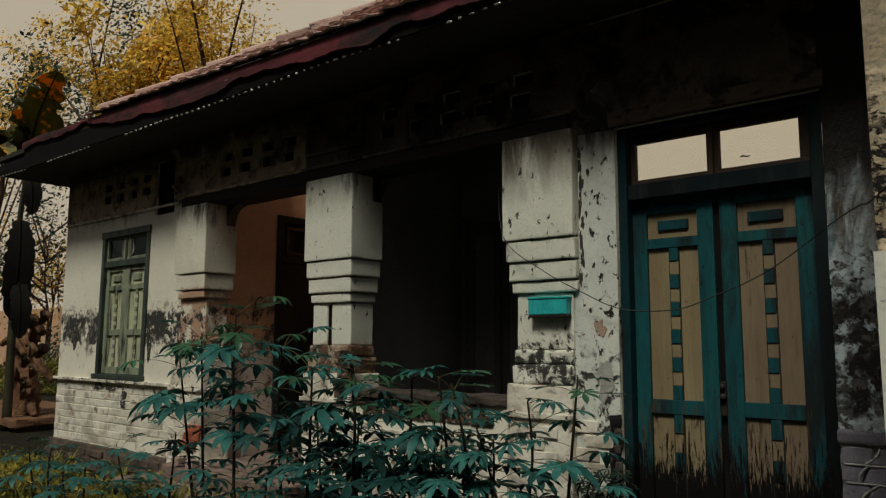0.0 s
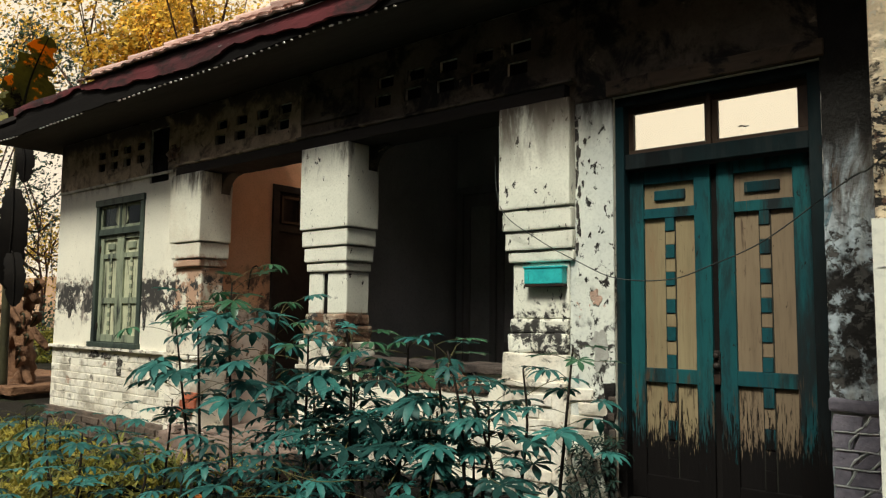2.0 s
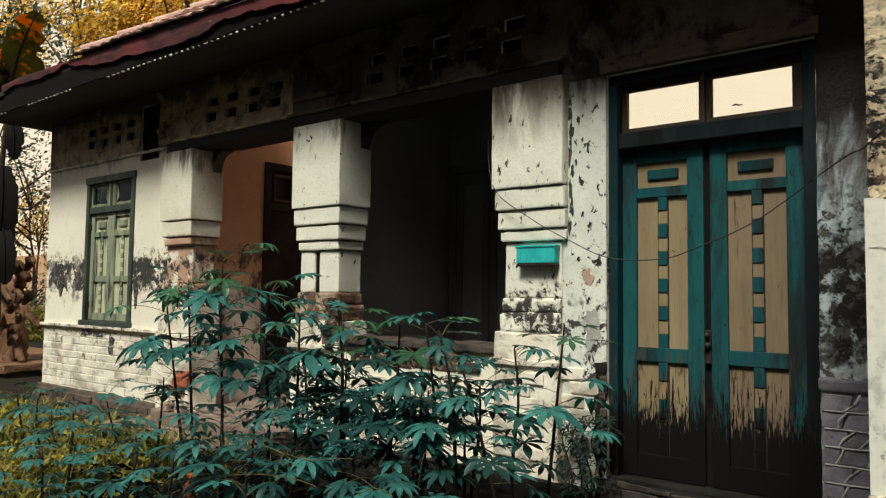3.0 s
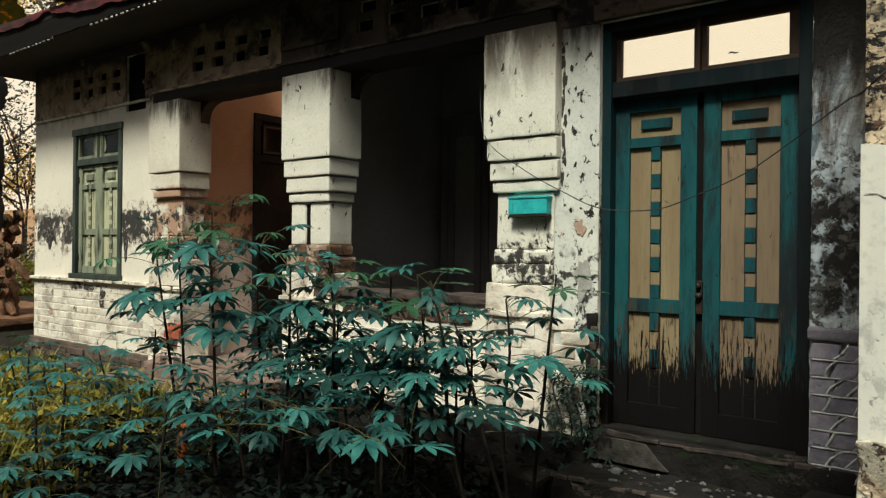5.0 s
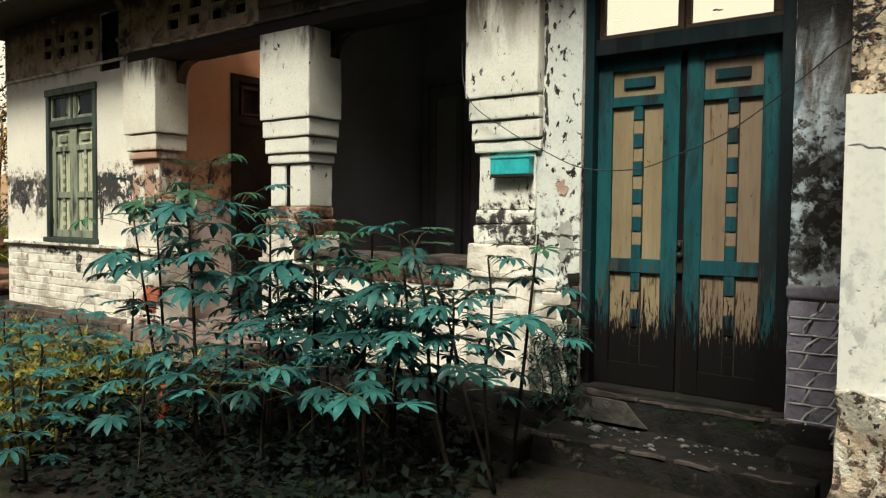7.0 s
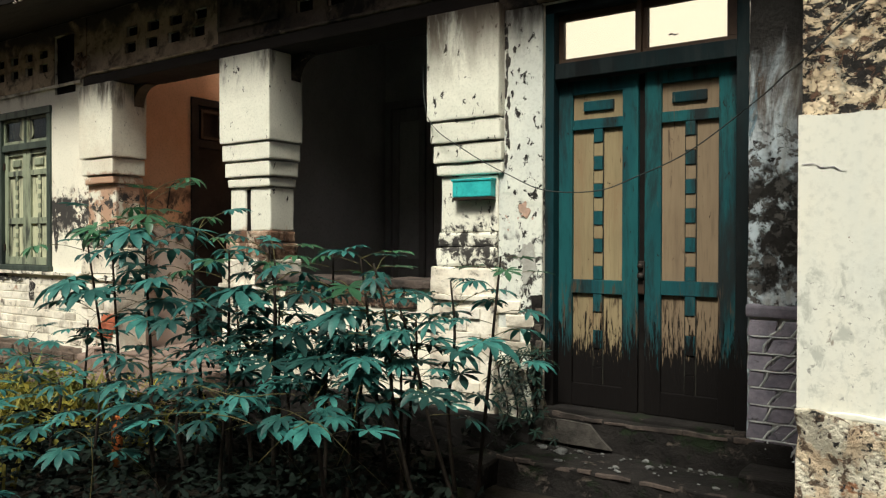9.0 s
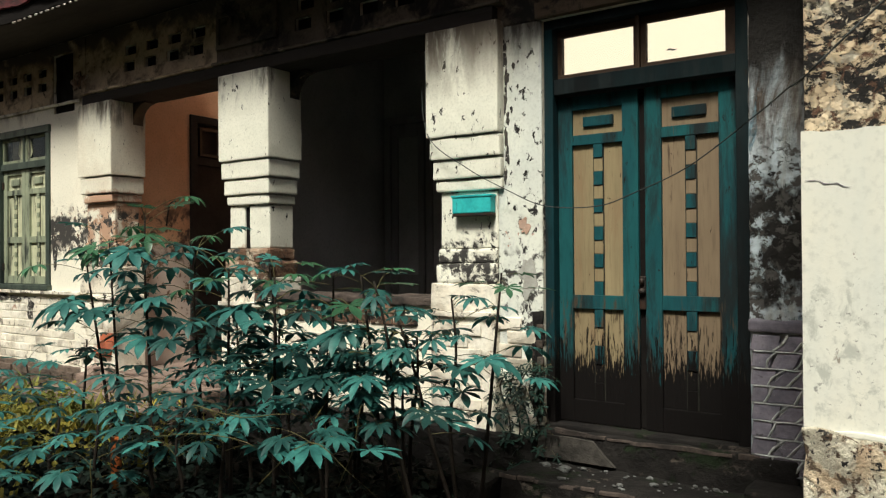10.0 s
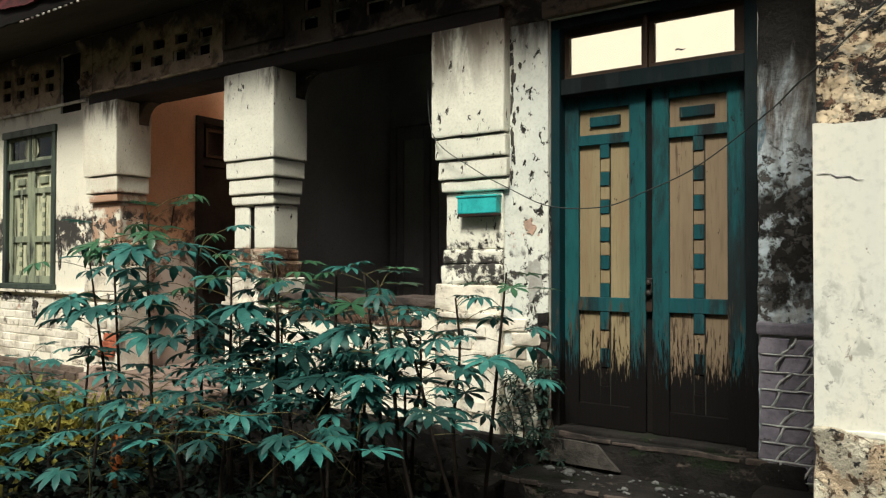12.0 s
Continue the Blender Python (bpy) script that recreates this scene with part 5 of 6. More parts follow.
# ---- roof tiles ----
def roof_tiles():
    pitch = math.atan(SLOPE)
    along = Vector((0, math.cos(pitch), math.sin(pitch)))
    up = Vector((0, -math.sin(pitch), math.cos(pitch)))
    random.seed(3)

    def tile_points(x, row, out, faces, drop=0.0):
        c = Vector((x, EAVE_Y - 0.06, ROOF_Z + drop)) + along * (row * 0.21)
        jx, jt = 0.03 * (random.random() - 0.5), 0.022 * random.random()
        base = len(out)
        for s in range(5):
            u = s / 4
            arch = 0.009 * math.sin(math.pi * u * 2)
            for e, lift in ((0.0, 0.030 + jt), (0.27, 0.004)):
                out.append(c + Vector((jx + (u - 0.5) * 0.215, 0, 0)) + along * e + up * (lift + arch))
                out.append(c + Vector((jx + (u - 0.5) * 0.215, 0, 0)) + along * e + up * (lift + arch - 0.016))
        for s in range(4):
            i = base + s * 4
            faces.append((i, i + 4, i + 6, i + 2))
            faces.append((i + 1, i + 3, i + 7, i + 5))
            faces.append((i, i + 1, i + 5, i + 4))
        faces.append((base, base + 2, base + 3, base + 1))
        faces.append((base + 16, base + 17, base + 19, base + 18))

    variants = []
    for k in range(4):
        pts, fs = [], []
        tile_points(0, 0, pts, fs)
        o = Vector((0, EAVE_Y - 0.06, ROOF_Z))
        me = bpy.data.meshes.new("tile")
        me.from_pydata([p - o for p in pts], [], fs)
        me.materials.append(M["tile"])
        variants.append(me)
    pts, fs = [], []
    count = 0
    rows = int((RIDGE_Y - EAVE_Y) / math.cos(pitch) / 0.21)
    for row in range(rows):
        x = ROOF_LEFT + 0.15 + row * 0.21 * math.cos(pitch)
        while x < 2.0:
            ty = EAVE_Y + row * 0.21 * math.cos(pitch)
            if GAP[0] < x < GAP[1] and GAP[2] - 0.2 < ty < GAP[3]:
                x += 0.2
                continue
            if row < 9 and -8.2 < x < -2.0 and count < 300 and random.random() > 0.02:
                c = Vector((x, EAVE_Y - 0.06, ROOF_Z + sag(x))) + along * (row * 0.21)
                piece("tile", random.choice(variants), c, roof, (0.05 * (random.random() - 0.5), 0, 0.07 * (random.random() - 0.5)))
                count += 1
            else:
                tile_points(x, row, pts, fs, sag(x))
            x += 0.2
    me = bpy.data.meshes.new("tiles")
    me.from_pydata(pts, [], fs)
    me.materials.append(M["tile"])
    ob = new("tiles", me)
    ob.parent = roof
    ob.location = -world_of(roof)
    tagged(ob, "red clay roof tiles, bleached and mossy", kind="stuff")
    # hip capping
    for i in range(13):
        d = 0.1 + i * 0.27
        p0 = Vector((ROOF_LEFT + d, EAVE_Y + d, ROOF_Z + SLOPE * d + 0.03 + sag(ROOF_LEFT + d)))
        p1 = p0 + Vector((0.29, 0.29, SLOPE * 0.29 - 0.02))
        part("hip_tile", tube([p0, p1], [0.10, 0.075], 8), M["tile"], roof)


roof_tiles()


# ---- cassava ----
def leaf_mesh(seed, fingers=7, length=0.17, mat="leaf"):
    """A palmate leaf: slender fingers round the tip of a stalk, folded along the midrib and drooping. The stalk starts at the origin, along +x."""
    rnd = random.Random(seed)
    bm = bmesh.new()
    stalk = 0.15 + 0.10 * rnd.random()
    rise = 0.05 + 0.05 * rnd.random()
    tip = Vector((stalk, 0, rise))
    pts = smooth_path([(0, 0, 0), (stalk * 0.5, 0, rise * 0.75), tip], 3)
    join(bm, tube(pts, 0.0022, 4))
    n_stalk = len(bm.faces)
    droop = 0.10 + 0.50 * rnd.random()
    for k in range(fingers):
        a = radians((k - (fingers - 1) / 2) * (250 / (fingers - 1)) + 10 * (rnd.random() - 0.5))
        ln = length * (1.0 - 0.38 * abs(k - (fingers - 1) / 2) / ((fingers - 1) / 2)) * (0.9 + 0.2 * rnd.random())
        wd = ln * 0.140
        d = Vector((math.cos(a), math.sin(a), 0))
        s = Vector((-d.y, d.x, 0))
        rows = []
        bend = droop * (0.8 + 0.5 * rnd.random())
        for i, (u, w) in enumerate(((0.0, 0.10), (0.25, 0.55), (0.55, 1.0), (0.78, 0.80), (1.0, 0.02))):
            c = tip + d * ln * u * math.cos(bend * u) + Vector((0, 0, -ln * u * math.sin(bend * u) + 0.012 * u))
            rows.append([bm.verts.new(c + s * wd * w + Vector((0, 0, wd * w * 0.35))), bm.verts.new(c), bm.verts.new(c - s * wd * w + Vector((0, 0, wd * w * 0.35)))])
        for r0, r1 in zip(rows, rows[1:]):
            bm.faces.new((r0[0], r0[1], r1[1], r1[0]))
            bm.faces.new((r0[1], r0[2], r1[2], r1[1]))
    for i, f in enumerate(bm.faces):
        f.material_index = 1 if i < n_stalk else 0
        f.smooth = True
    me = mesh_of(bm, "leaf", M[mat])
    me.materials.append(M["petiole"])
    return me


LEAVES = [leaf_mesh(s, 7 if s % 3 else 9, 0.128 + 0.016 * (s % 4)) for s in range(9)]
CREEPER = [leaf_mesh(s + 40, 5, 0.16, "leaf_shaded") for s in range(4)]
YOUNG = [leaf_mesh(s + 20, 7, 0.14, "leaf_young") for s in range(3)]
rnd = random.Random(77)


def cassava(base, top, leaves, reach=1.0, low=0.35, size=1.0, crown=True):
    t = thing("cassava_plant", base, "young cassava shrub with dark stem and blue-green palmate leaves", "shrub", "cassava shrubs in the front bed")
    b, e = Vector(base), Vector(top)
    lean = Vector((0.05 * (rnd.random() - 0.5), 0.05 * (rnd.random() - 0.5), 0))
    path = smooth_path([b, b.lerp(e, 0.4) + lean, b.lerp(e, 0.75) - lean * 0.5, e], 4)
    part("stem", tube(path, [0.013 - 0.008 * i / (len(path) - 1) for i in range(len(path))], 6), M["stem"], t, smooth=True)
    for k in range(leaves):
        u = low + (1 - low) * (k + 0.5) / leaves
        u = min(1.0, u + 0.05 * (rnd.random() - 0.5))
        f = u * (len(path) - 1)
        i = min(int(f), len(path) - 2)
        p = path[i].lerp(path[i + 1], f - i)
        yaw = k * 2.4 + rnd.random() * 0.8
        tilt = (0.02 + 0.42 * rnd.random()) * (1.0 if e.z > 0.95 else 0.45) - (0.5 if u > 0.9 else 0.0) * rnd.random()
        sc = size * (1.05 - 0.25 * max(0, u - 0.8) / 0.2) * (0.8 + 0.4 * rnd.random())
        ob = piece("leaf", rnd.choice(YOUNG if e.z > 1.2 and u > 0.8 and rnd.random() < 0.45 else LEAVES), p, t, (0.2 * (rnd.random() - 0.5), tilt, yaw), (sc * reach, sc, sc))
    return t


G0 = GROUND
# the tall ones whose stems stand clear, from the end bay to the door
cassava((-4.52, -1.40, G0), (-4.90, -1.40, 1.36), 15, 0.95, 0.36, 1.15)
cassava((-4.62, -1.30, G0), (-4.78, -1.30, 1.48), 14, 1.0, 0.50, 1.25)
cassava((-4.15, -1.42, G0), (-4.22, -1.40, 1.62), 25, 1.0, 0.40, 1.3)
cassava((-3.85, -1.30, G0), (-3.78, -1.35, 1.40), 17, 1.0, 0.45, 1.15)
cassava((-3.50, -1.35, G0), (-3.48, -1.35, 1.28), 18, 1.0, 0.42, 1.15)
cassava((-3.20, -1.15, G0), (-3.30, -1.20, 1.30), 14, 1.0, 0.38, 1.05)
cassava((-3.00, -1.45, G0), (-3.02, -1.42, 1.24), 15, 1.0, 0.38, 1.05)
cassava((-2.84, -1.25, G0), (-2.70, -1.30, 1.28), 15, 1.0, 0.38, 1.05)
cassava((-2.55, -1.00, G0), (-2.72, -1.05, 1.24), 14, 1.0, 0.38, 1.05)
cassava((-2.20, -1.20, G0), (-2.46, -1.25, 1.22), 13, 1.0, 0.38, 1.05)
cassava((-2.05, -1.05, G0), (-2.42, -1.10, 1.02), 12, 1.0, 0.38, 1.05)
cassava((-2.20, -0.85, G0), (-2.22, -0.88, 1.12), 12, 1.0, 0.38, 1.05)
cassava((-2.10, -0.80, G0), (-1.92, -0.85, 1.26), 12, 0.95, 0.45)
# the small ones standing apart in the weeds
cassava((-6.33, -1.50, G0), (-6.42, -1.50, 0.42), 8, 1.0, 0.55, 1.05)
cassava((-7.15, -1.40, G0), (-7.25, -1.45, 0.50), 7, 1.0, 0.55, 1.0)
cassava((-6.10, -1.05, G0), (-6.30, -1.10, 0.50), 7, 1.2, 0.60, 1.0)
# middle and low growth
for bx, by, h, n in ((-5.3, -1.2, 0.75, 9), (-5.7, -1.9, 0.62, 9), (-5.0, -2.0, 0.60, 10), (-4.4, -1.9, 0.50, 9), (-4.55, -2.35, 0.46, 10), (-3.95, -1.9, 0.52, 10),
                     (-4.75, -2.75, 0.38, 9), (-4.1, -2.5, 0.30, 9), (-5.35, -2.6, 0.50, 9), (-3.75, -1.5, 0.60, 10)):
    cassava((bx, by, G0), (bx + 0.2 * (rnd.random() - 0.5), by + 0.1 * (rnd.random() - 0.5), h), n + 4, 1.15, 0.25, 0.80)
for bx, by, h, n in ((-3.6, -1.75, 0.62, 10), (-3.3, -1.5, 0.66, 10), (-2.95, -1.35, 0.72, 10), (-2.6, -1.3, 0.70, 10), (-2.35, -1.15, 0.64, 9), (-3.45, -1.2, 0.80, 10),
                     (-2.75, -1.05, 0.82, 10), (-3.05, -1.0, 0.78, 9), (-3.15, -1.7, 0.52, 9), (-2.5, -1.55, 0.50, 8), (-3.4, -1.05, 0.95, 9), (-2.9, -0.9, 0.92, 9), (-2.45, -0.95, 0.86, 8), (-3.7, -1.15, 0.92, 9), (-2.65, -1.45, 0.62, 8), (-3.3, -1.85, 0.45, 8)):
    cassava((bx, by, G0), (bx + 0.2 * (rnd.random() - 0.5), by + 0.1 * (rnd.random() - 0.5), h + 0.05), n + 4, 1.15, 0.58, 0.90)


# ---- weeds, twigs and litter ----
def grass():
    r = np.random.RandomState(4)
    pts, faces = [], []
    n = 9000
    for i in range(n):
        x, y = -9.8 + 5.4 * r.rand(), -3.0 + 2.7 * r.rand()
        if noise.noise(Vector((x * 0.9, y * 0.9, 3))) < -0.12 or (x > -5.0 and r.rand() < 0.7):
            continue
        h, a, w = 0.10 + 0.24 * r.rand() ** 1.5, r.rand() * 6.283, 0.006 + 0.008 * r.rand()
        lx, ly = math.cos(a) * h * 0.6, math.sin(a) * h * 0.6
        sx, sy = -math.sin(a) * w, math.cos(a) * w
        b = len(pts)
        pts += [(x - sx, y - sy, GROUND - 0.03), (x + sx, y + sy, GROUND - 0.03), (x + lx * 0.35 + sx, y + ly * 0.35 + sy, GROUND + h * 0.65),
                (x + lx * 0.35 - sx, y + ly * 0.35 - sy, GROUND + h * 0.65), (x + lx, y + ly, GROUND + h)]
        faces += [(b, b + 1, b + 2, b + 3), (b + 3, b + 2, b + 4)]
    me = bpy.data.meshes.new("grass")
    me.from_pydata(pts, [], faces)
    me.materials.append(M["grass"])
    tagged(new("grass", me), "yellow-green weeds and grass in the bed", "grass", kind="stuff")


grass()


# Filler leaves added to put the shade below the shrubs into colour.
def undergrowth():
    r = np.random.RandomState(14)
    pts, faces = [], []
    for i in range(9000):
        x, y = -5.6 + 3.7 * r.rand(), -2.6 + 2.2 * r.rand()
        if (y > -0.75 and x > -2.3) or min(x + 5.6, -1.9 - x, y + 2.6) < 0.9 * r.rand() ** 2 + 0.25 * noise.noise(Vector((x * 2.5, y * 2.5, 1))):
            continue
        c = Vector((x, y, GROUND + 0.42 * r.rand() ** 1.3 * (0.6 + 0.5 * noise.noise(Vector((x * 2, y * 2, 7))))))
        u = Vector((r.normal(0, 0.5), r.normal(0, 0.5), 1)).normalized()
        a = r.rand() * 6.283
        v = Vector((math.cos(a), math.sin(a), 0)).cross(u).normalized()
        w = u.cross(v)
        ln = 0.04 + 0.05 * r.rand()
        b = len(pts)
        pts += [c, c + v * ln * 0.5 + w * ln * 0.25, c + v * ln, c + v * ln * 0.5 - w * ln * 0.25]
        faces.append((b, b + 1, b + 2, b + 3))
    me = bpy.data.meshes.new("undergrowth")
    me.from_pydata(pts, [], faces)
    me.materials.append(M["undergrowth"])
    tagged(new("undergrowth", me), "near-black low leaves that paint the shade beneath the cassava shrubs", "undergrowth", kind="stuff")


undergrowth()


def weeds():
    """Small yellow-green leaves on low weeds between the grass."""
    r = np.random.RandomState(24)
    pts, faces = [], []
    for i in range(9000):
        x, y = -9.6 + 5.0 * r.rand(), -2.9 + 2.4 * r.rand()
        k = noise.noise(Vector((x * 1.6, y * 1.6, 12)))
        if k < -0.05 or (x > -5.2 and r.rand() < 0.6):
            continue
        c = Vector((x, y, GROUND + (0.06 + 0.34 * r.rand()) * (0.5 + k)))
        u = (Vector((r.normal(0, 0.5), r.normal(0, 0.5), 0.8))).normalized()
        v = Vector((r.normal(), r.normal(), 0.1)).cross(u).normalized()
        w = u.cross(v)
        ln = 0.03 + 0.045 * r.rand()
        b = len(pts)
        pts += [c, c + v * ln * 0.45 + w * ln * 0.36, c + v * ln, c + v * ln * 0.45 - w * ln * 0.36]
        faces.append((b, b + 1, b + 2, b + 3))
    me = bpy.data.meshes.new("weeds")
    me.from_pydata(pts, [], faces)
    me.materials.append(M["grass"])
    tagged(new("weeds", me), "low leafy yellow-green weeds in the bed", "weeds", kind="stuff")


weeds()


def dry_arc(a, b, c):
    p = smooth_path([a, b, c, (c[0] + 0.02, c[1] + 0.30, 0.12), (c[0], c[1] + 0.4, GROUND)], 4)
    n = len(p) - 1
    return tube(p, [0.0026 if i < n * 0.5 else 0.0008 for i in range(n + 1)], 5)


for k, (a, b, c) in enumerate((((-2.62, -1.9, 0.30), (-2.35, -1.85, 0.52), (-2.15, -1.8, 0.40)), ((-3.3, -2.0, 0.45), (-2.95, -1.95, 0.50), (-2.6, -1.9, 0.46)),
                               ((-2.4, -1.6, 0.25), (-2.3, -1.6, 0.45), (-2.22, -1.6, 0.66)), ((-3.1, -1.9, 0.62), (-2.8, -1.85, 0.58), (-2.4, -1.8, 0.60)),
                               ((-3.35, -2.3, 0.05), (-3.32, -2.3, 0.25), (-3.28, -2.3, 0.42)))):
    single("dry_stalk", dry_arc(a, b, c), M["petiole"], "dry yellow leaf stalk fallen among the shrubs", "twig", "dry stalks", smooth=True)
# small orange upright of unknown kind, built as a short tube
single("orange_stub", tube([(-4.22, -1.60, GROUND), (-4.23, -1.60, 0.12), (-4.225, -1.60, 0.25)], [0.028, 0.034, 0.030], 12), M["orange"], "small tapered orange stub standing in the weeds", "pipe", smooth=True)


# ---- trees and garden beyond the house ----
def tree(x, y, height, crown_r, crown_z, mat, count, seed, leaf=0.16, label="", girth=0.24):
    r = np.random.RandomState(seed)
    t = thing("tree", (x, y, GROUND), label, "tree", "trees behind the house")
    top = Vector((x + r.uniform(-1, 1), y + r.uniform(-1, 1), height * 0.8))
    trunk = smooth_path([(x, y, GROUND - 0.2), (x + r.uniform(-.4, .4), y, height * 0.25), (x + r.uniform(-.6, .6), y, height * 0.5), top], 5)
    n = len(trunk)
    part("trunk", tube(trunk, [girth * (1 - 0.8 * i / (n - 1)) for i in range(n)], 9), M["bark"], t, smooth=True)
    tips = []
    for k in range(13):
        s = trunk[int(n * (0.35 + 0.6 * r.rand()))]
        a = r.rand() * 6.283
        d = crown_r * (0.5 + 0.5 * r.rand())
        e = Vector((x + math.cos(a) * d, y + math.sin(a) * d, crown_z + crown_r * 0.8 * (r.rand() * 2 - 1)))
        mid = s.lerp(e, 0.5) + Vector((0, 0, 0.4 * r.rand()))
        part("limb", tube(smooth_path([s, mid, e], 4), [0.055 - 0.005 * i for i in range(9)], 6), M["bark"], t, smooth=True)
        tips += [e, mid, mid.lerp(e, 0.5)]
    pts, faces = [], []
    centres = []
    for e in tips:
        for q in range(3):
            centres.append(e + Vector(r.normal(0, crown_r * 0.16, 3)))
    for i in range(count):
        c = centres[r.randint(len(centres))] + Vector(r.normal(0, crown_r * 0.11, 3))
        u = (Vector(r.normal(0, 0.55, 3)) + Vector((0.15, -0.75, 0.65))).normalized()
        v = Vector((r.normal(), r.normal(), r.normal())).cross(u).normalized()
        w = u.cross(v)
        ln = leaf * (0.6 + 0.8 * r.rand())
        b = len(pts)
        pts += [c, c + v * ln * 0.5 + w * ln * 0.28, c + v * ln, c + v * ln * 0.5 - w * ln * 0.28]
        faces.append((b, b + 1, b + 2, b + 3))
    me = bpy.data.meshes.new("crown")
    me.from_pydata(pts, [], faces)
    me.materials.append(mat)
    ob = new("crown", me)
    ob.parent = t
    ob.location = -world_of(t)
    return t


tree(-25.8, 9.0, 15, 2.7, 13.0, M["tree_yellow"], 8500, 1, 0.23, "tall tree with sunlit yellow foliage")
tree(-21.0, 9.5, 14, 3.2, 12.4, M["tree_yellow"], 6000, 2, 0.17, "tall tree with golden foliage over the roof")
tree(-30.3, 9.0, 16, 4.2, 12.6, M["tree_green"], 6000, 3, 0.19, "tall tree with dark green foliage")
tree(-39.0, 9.0, 17, 2.9, 14.5, M["tree_yellow"], 9000, 5, 0.21, "yellowing tree at the edge of the garden")
tree(-28.0, 13.0, 14, 4.0, 11.0, M["tree_green"], 3500, 4, 0.17, "dark leafy tree behind the yellow one")
tree(-41.0, 12.5, 10, 4.2, 6.5, M["tree_green"], 3000, 6, 0.20, "low dark tree beyond the garden wall", 0.09)
tree(-44.0, 14.0, 9, 3.5, 5.5, M["tree_yellow"], 2500, 7, 0.20, "low yellow tree beyond the garden wall", 0.09)


def blade(points, width, mat, parent, name, label="", tatter=0.0, seed=0, stalk=1.0):
    """A long arching leaf with a rib, folded and torn at its edges."""
    path = smooth_path(points, 12)
    n = len(path)
    bm = bmesh.new()
    rows = []
    for i, p in enumerate(path):
        u = i / (n - 1)
        d = (path[min(i + 1, n - 1)] - path[max(i - 1, 0)]).normalized()
        s = d.cross(Vector((0.93, -0.35, 0.1))).normalized()
        w = width * math.sin(math.pi * (0.03 + 0.94 * u ** stalk)) ** 0.75
        t0 = 1 - tatter * abs(noise.noise(Vector((i * 1.7, seed, 0))))
        t1 = 1 - tatter * abs(noise.noise(Vector((i * 1.7, seed + 5, 0))))
        rows.append([bm.verts.new(p + s * w * t0 + Vector((0, 0, -0.12 * w))), bm.verts.new(p), bm.verts.new(p - s * w * t1 + Vector((0, 0, -0.12 * w)))])
    for r0, r1 in zip(rows, rows[1:]):
        bm.faces.new((r0[0], r0[1], r1[1], r1[0]))
        bm.faces.new((r0[1], r0[2], r1[2], r1[1]))
    r = bmesh.ops.extrude_face_region(bm, geom=bm.faces[:])
    bmesh.ops.translate(bm, verts=[v for v in r["geom"] if isinstance(v, bmesh.types.BMVert)], vec=(0, 0.006, 0))
    ob = part(name, bm, mat, parent, label)
    part("rib", tube([p + Vector((0, -0.01, 0)) for p in path], [0.035 * (1 - 0.8 * i / (n - 1)) for i in range(n)], 6), M["banana_rib"] if mat is not M["dead_leaf"] else mat, ob, smooth=True)
    return ob


def banana_plant():
    t = thing("banana_plant", (-14.4, 1.0, GROUND), "banana plant with one upright leaf and dead brown leaves hanging", "banana plant")
    part("trunk", tube(smooth_path([(-14.35, 1, GROUND), (-14.42, 1, 1.6), (-14.5, 1, 3.2), (-14.3, 1, 4.6)], 4), [0.085 - 0.004 * i for i in range(13)], 10), M["banana_rib"], t, smooth=True)
    blade([(-14.3, 1, 4.5), (-14.1, 0.98, 5.1), (-13.72, 0.95, 5.6), (-13.0, 0.9, 6.08)], 0.44, M["banana"], t, "leaf", tatter=1.1, seed=1)
    blade([(-14.35, 1, 4.5), (-14.7, 1, 5.1), (-15.1, 1, 5.3), (-15.6, 1, 5.0)], 0.35, M["banana"], t, "leaf", tatter=0.5, seed=7)
    blade([(-14.3, 1, 4.4), (-13.9, 0.9, 4.35), (-13.72, 0.9, 4.1), (-13.70, 0.9, 3.65)], 0.16, M["dead_leaf"], t, "dead_leaf", tatter=0.6, seed=3, stalk=1.8)
    blade([(-14.4, 1, 3.5), (-14.0, 0.85, 3.55), (-13.80, 0.8, 2.9), (-13.90, 0.8, 1.80)], 0.26, M["dead_leaf"], t, "dead_leaf", tatter=0.7, seed=4, stalk=2.0)
    blade([(-14.4, 1, 2.6), (-13.9, 0.85, 2.5), (-13.6, 0.8, 2.1), (-13.55, 0.8, 1.5)], 0.17, M["dead_leaf"], t, "dead_leaf", tatter=0.6, seed=6, stalk=1.8)


banana_plant()


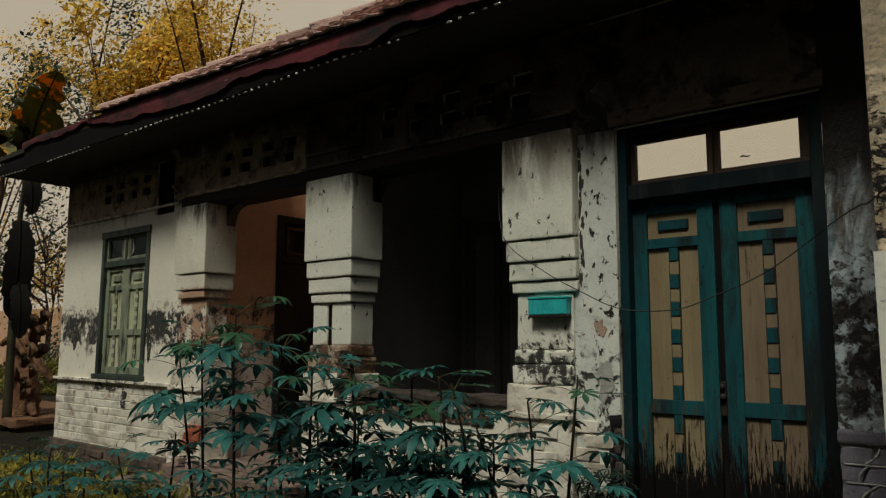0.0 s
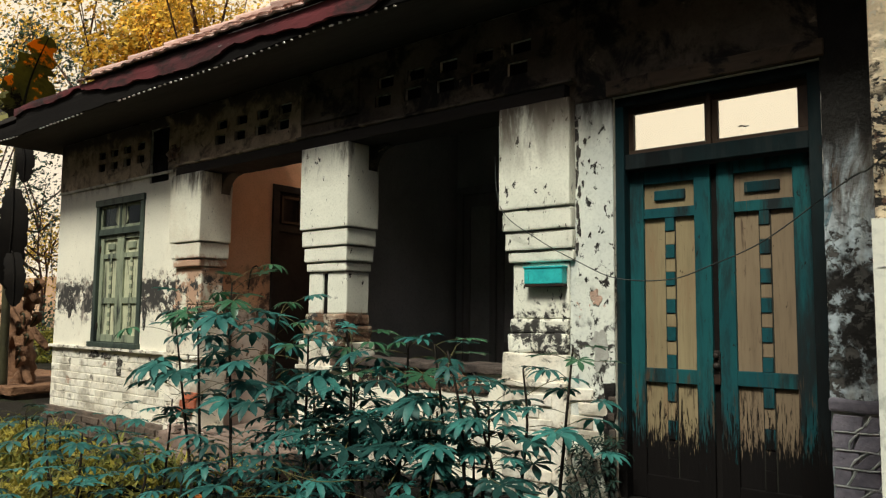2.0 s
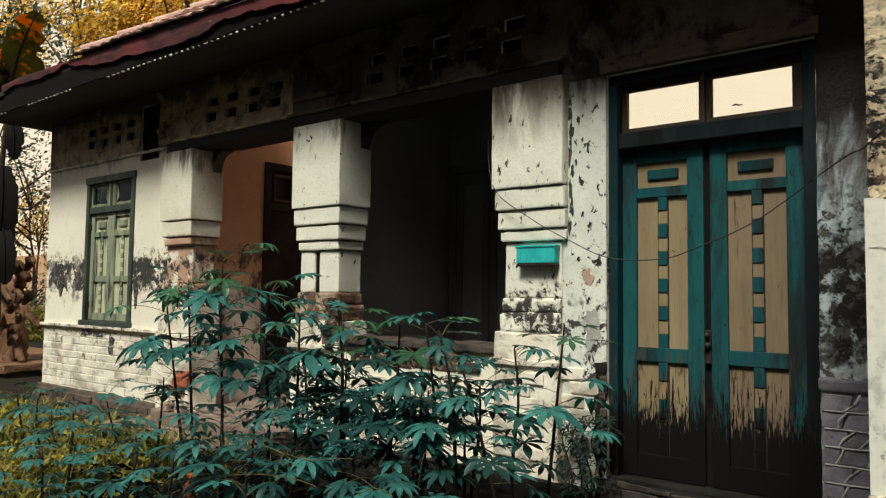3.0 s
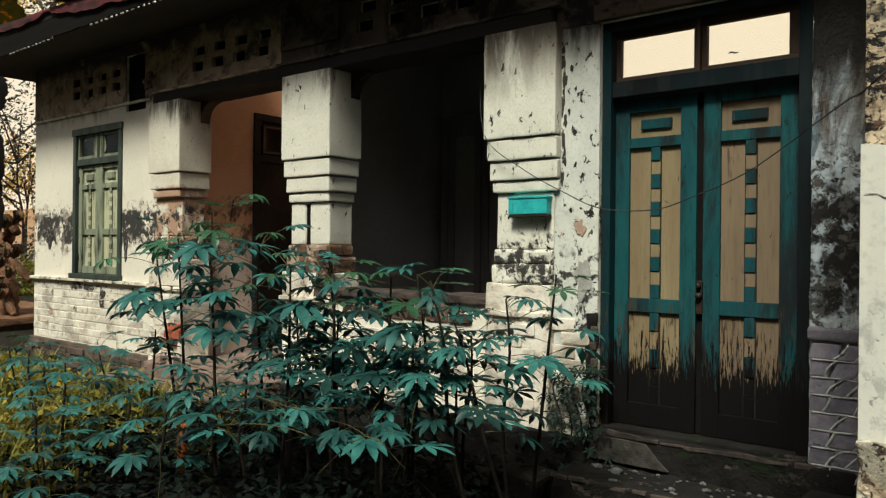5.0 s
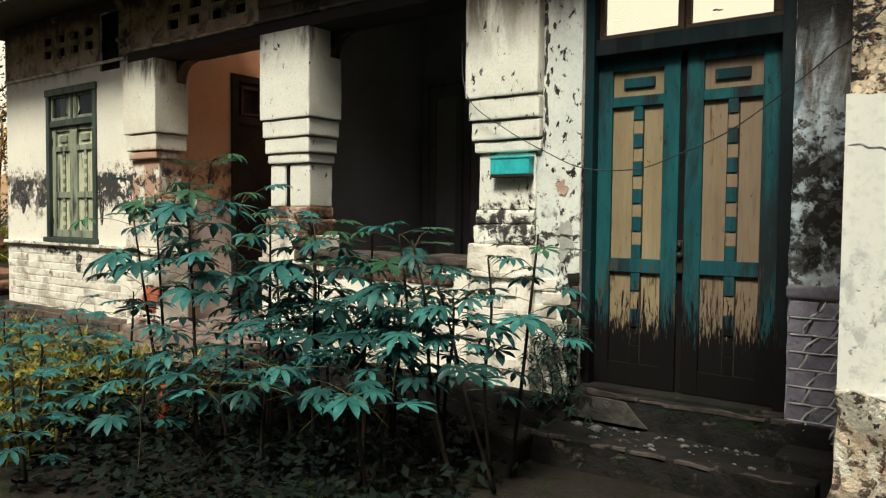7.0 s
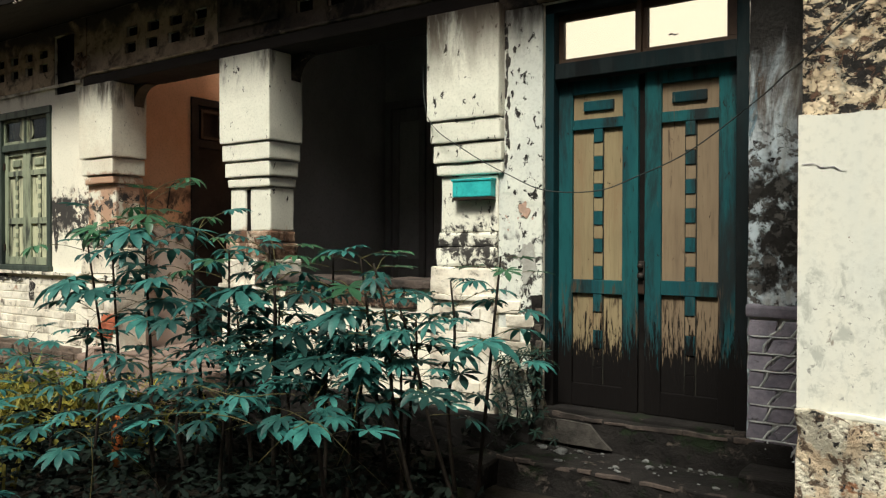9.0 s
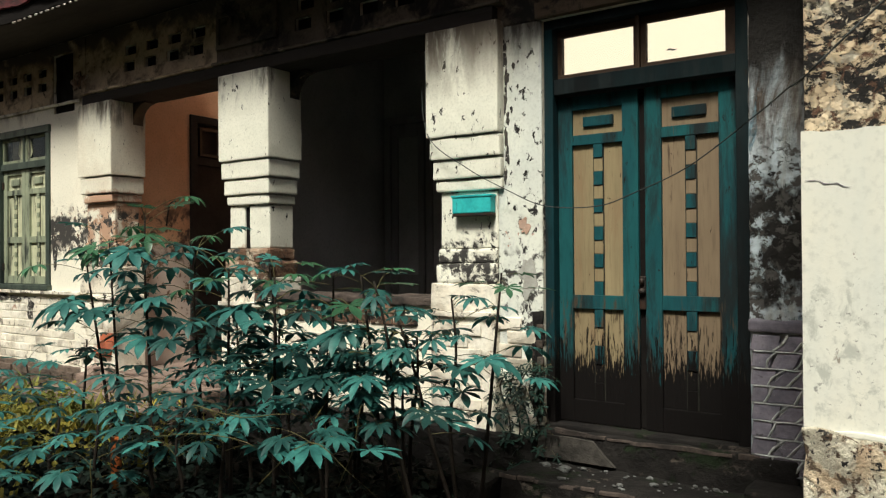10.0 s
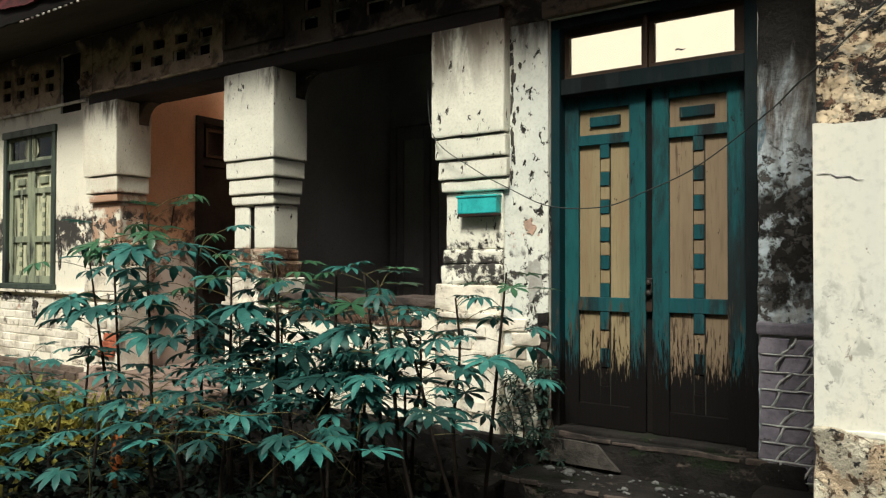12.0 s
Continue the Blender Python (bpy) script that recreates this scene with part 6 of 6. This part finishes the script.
def root_stump():
    t = thing("driftwood_root", (-14.7, 1.5, 0.12), "gnarled reddish-brown tree root standing on a brick terrace", "tree root")
    r = random.Random(9)
    part("body", tube(smooth_path([(-14.75, 1.5, 0.10), (-14.62, 1.5, 0.5), (-14.85, 1.5, 1.1), (-14.6, 1.5, 1.6)], 5), [0.24, 0.17, 0.2, 0.14, 0.18, 0.13, 0.17, 0.12, 0.15, 0.10, 0.1, 0.12, 0.08, 0.07, 0.06, 0.05], 8), M["root"], t, smooth=True)
    part("body", tube(smooth_path([(-15.35, 1.6, 0.10), (-15.3, 1.6, 0.6), (-15.55, 1.6, 1.2), (-15.4, 1.6, 1.9)], 5), [0.30, 0.24, 0.2, 0.19, 0.18, 0.2, 0.17, 0.12, 0.15, 0.13, 0.1, 0.12, 0.08, 0.07, 0.06, 0.05], 8), M["root"], t, smooth=True)
    ends = (((-15.4, 1.5, 1.75), (-14.6, 1.4, 1.3), (-13.6, 1.4, 0.78)), ((-14.7, 1.5, 1.5), (-14.4, 1.4, 1.75), (-14.1, 1.4, 1.6)), ((-14.9, 1.5, 1.2), (-15.4, 1.4, 1.5), (-15.9, 1.4, 1.4)),
            ((-15.3, 1.5, 0.8), (-14.9, 1.4, 1.0), (-14.7, 1.4, 0.6)), ((-14.7, 1.5, 0.4), (-14.4, 1.4, 0.3), (-14.2, 1.4, 0.13)), ((-15.4, 1.5, 1.6), (-15.2, 1.4, 2.0), (-15.3, 1.4, 2.3)))
    for e in ends:
        p = smooth_path(e, 5)
        part("root_arm", tube(p, [0.10 - 0.005 * i + 0.025 * r.random() for i in range(len(p))], 7), M["root"], t, smooth=True)
    for k in range(9):
        p = Vector((-15.5 + 1.6 * r.random(), 1.3, 0.5 + 1.4 * r.random()))
        blade([p, p + Vector((0.08, -0.02, 0.05)), p + Vector((0.16, -0.03, 0.0)), p + Vector((0.26 * (r.random() - 0.2), -0.04, -0.15))], 0.09, M["root"], t, "curled_leaf", tatter=0.3, seed=k)


root_stump()


def terrace():
    t = thing("terrace_wall", (-15.6, 1.5, GROUND), "low brick terrace wall with a worn coping", "low wall", kind="structure")
    part("core", rough_box(-19.0, 1.02, -0.3, -13.9, 3.0, -0.02, 0.25, 0.02, 3), M["footing"], t)
    part("coping", rough_box(-19.1, 0.92, -0.02, -13.8, 3.1, 0.12, 0.2, 0.03, 5, 0.03), M["root"], t, "brown worn coping")
    brick_field(t, -17.5, -14.0, -0.45, -0.02, 1.02, [brick_mesh("brick", 0.28, 0.10, 0.04, M["footing"], 80 + s, 0, 0.012) for s in range(2)], 0.28, 0.10, 0.1)


terrace()
single("wall_far", box(-70, 16.0, -0.3, -30, 16.3, 3.6, 0.02), M["far_wall"], "pale orange garden wall in the distance", "wall", kind="structure")


def bush(x, y, rx, rz, count, seed, mat, label, zc=0.5, leaf=0.14):
    r = np.random.RandomState(seed)
    pts, faces = [], []
    for i in range(count):
        d = Vector(r.normal(0, 1, 3)).normalized() * (0.55 + 0.5 * r.rand())
        d *= 1 + 0.3 * noise.noise(d * 2.5)
        c = Vector((x + d.x * rx, y + d.y * rx, max(GROUND, zc + d.z * rz)))
        u = Vector(r.normal(0, 1, 3)).normalized()
        v = u.orthogonal().normalized()
        w = u.cross(v)
        ln = leaf * (0.6 + 0.8 * r.rand())
        b = len(pts)
        pts += [c, c + v * ln * 0.5 + w * ln * 0.3, c + v * ln, c + v * ln * 0.5 - w * ln * 0.3]
        faces.append((b, b + 1, b + 2, b + 3))
    me = bpy.data.meshes.new("bush")
    me.from_pydata(pts, [], faces)
    me.materials.append(mat)
    tagged(new("bush", me), label, "bush")


bush(-24.5, 6.0, 1.8, 0.7, 2500, 1, M["grass"], "bright green low bush in the side garden", 0.3)
bush(-24.5, 7.5, 2.0, 1.3, 2500, 2, M["tree_green"], "dark green bush in the side garden", 0.9)


# iron hook on the porch side wall
single("iron_hook", tube(smooth_path([(-6.79, 0.60, 1.68), (-6.76, 0.60, 1.82), (-6.75, 0.61, 1.90), (-6.75, 0.67, 1.94), (-6.75, 0.70, 1.91)], 4), 0.008, 6), M["iron"], "bent rusty iron hook on the ochre wall", "hook", smooth=True)


# creeper at the foot of the door wall, its shade put into the leaf colour
def creeper():
    t = thing("creeper", (-2.22, -0.05, 0.2), "leafy creeper against the wall foot, darkened as if in shade", "creeper")
    r = random.Random(31)
    for k in range(5):
        x = -2.36 + 0.07 * k
        p = smooth_path([(x, -0.12, -0.1), (x + 0.05, -0.07, 0.25), (x - 0.03, -0.06, 0.5), (x + 0.06, -0.06, 0.62 + 0.12 * r.random())], 4)
        part("stem", tube(p, 0.005, 5), M["stem"], t, smooth=True)
        for i in range(2, len(p)):
            for q in range(2):
                piece("leaf", r.choice(CREEPER), p[i], t, (r.uniform(-0.6, 0.6), r.uniform(0.2, 1.0), r.uniform(-3.1, 0.0)), (0.38, 0.42, 0.42))


creeper()
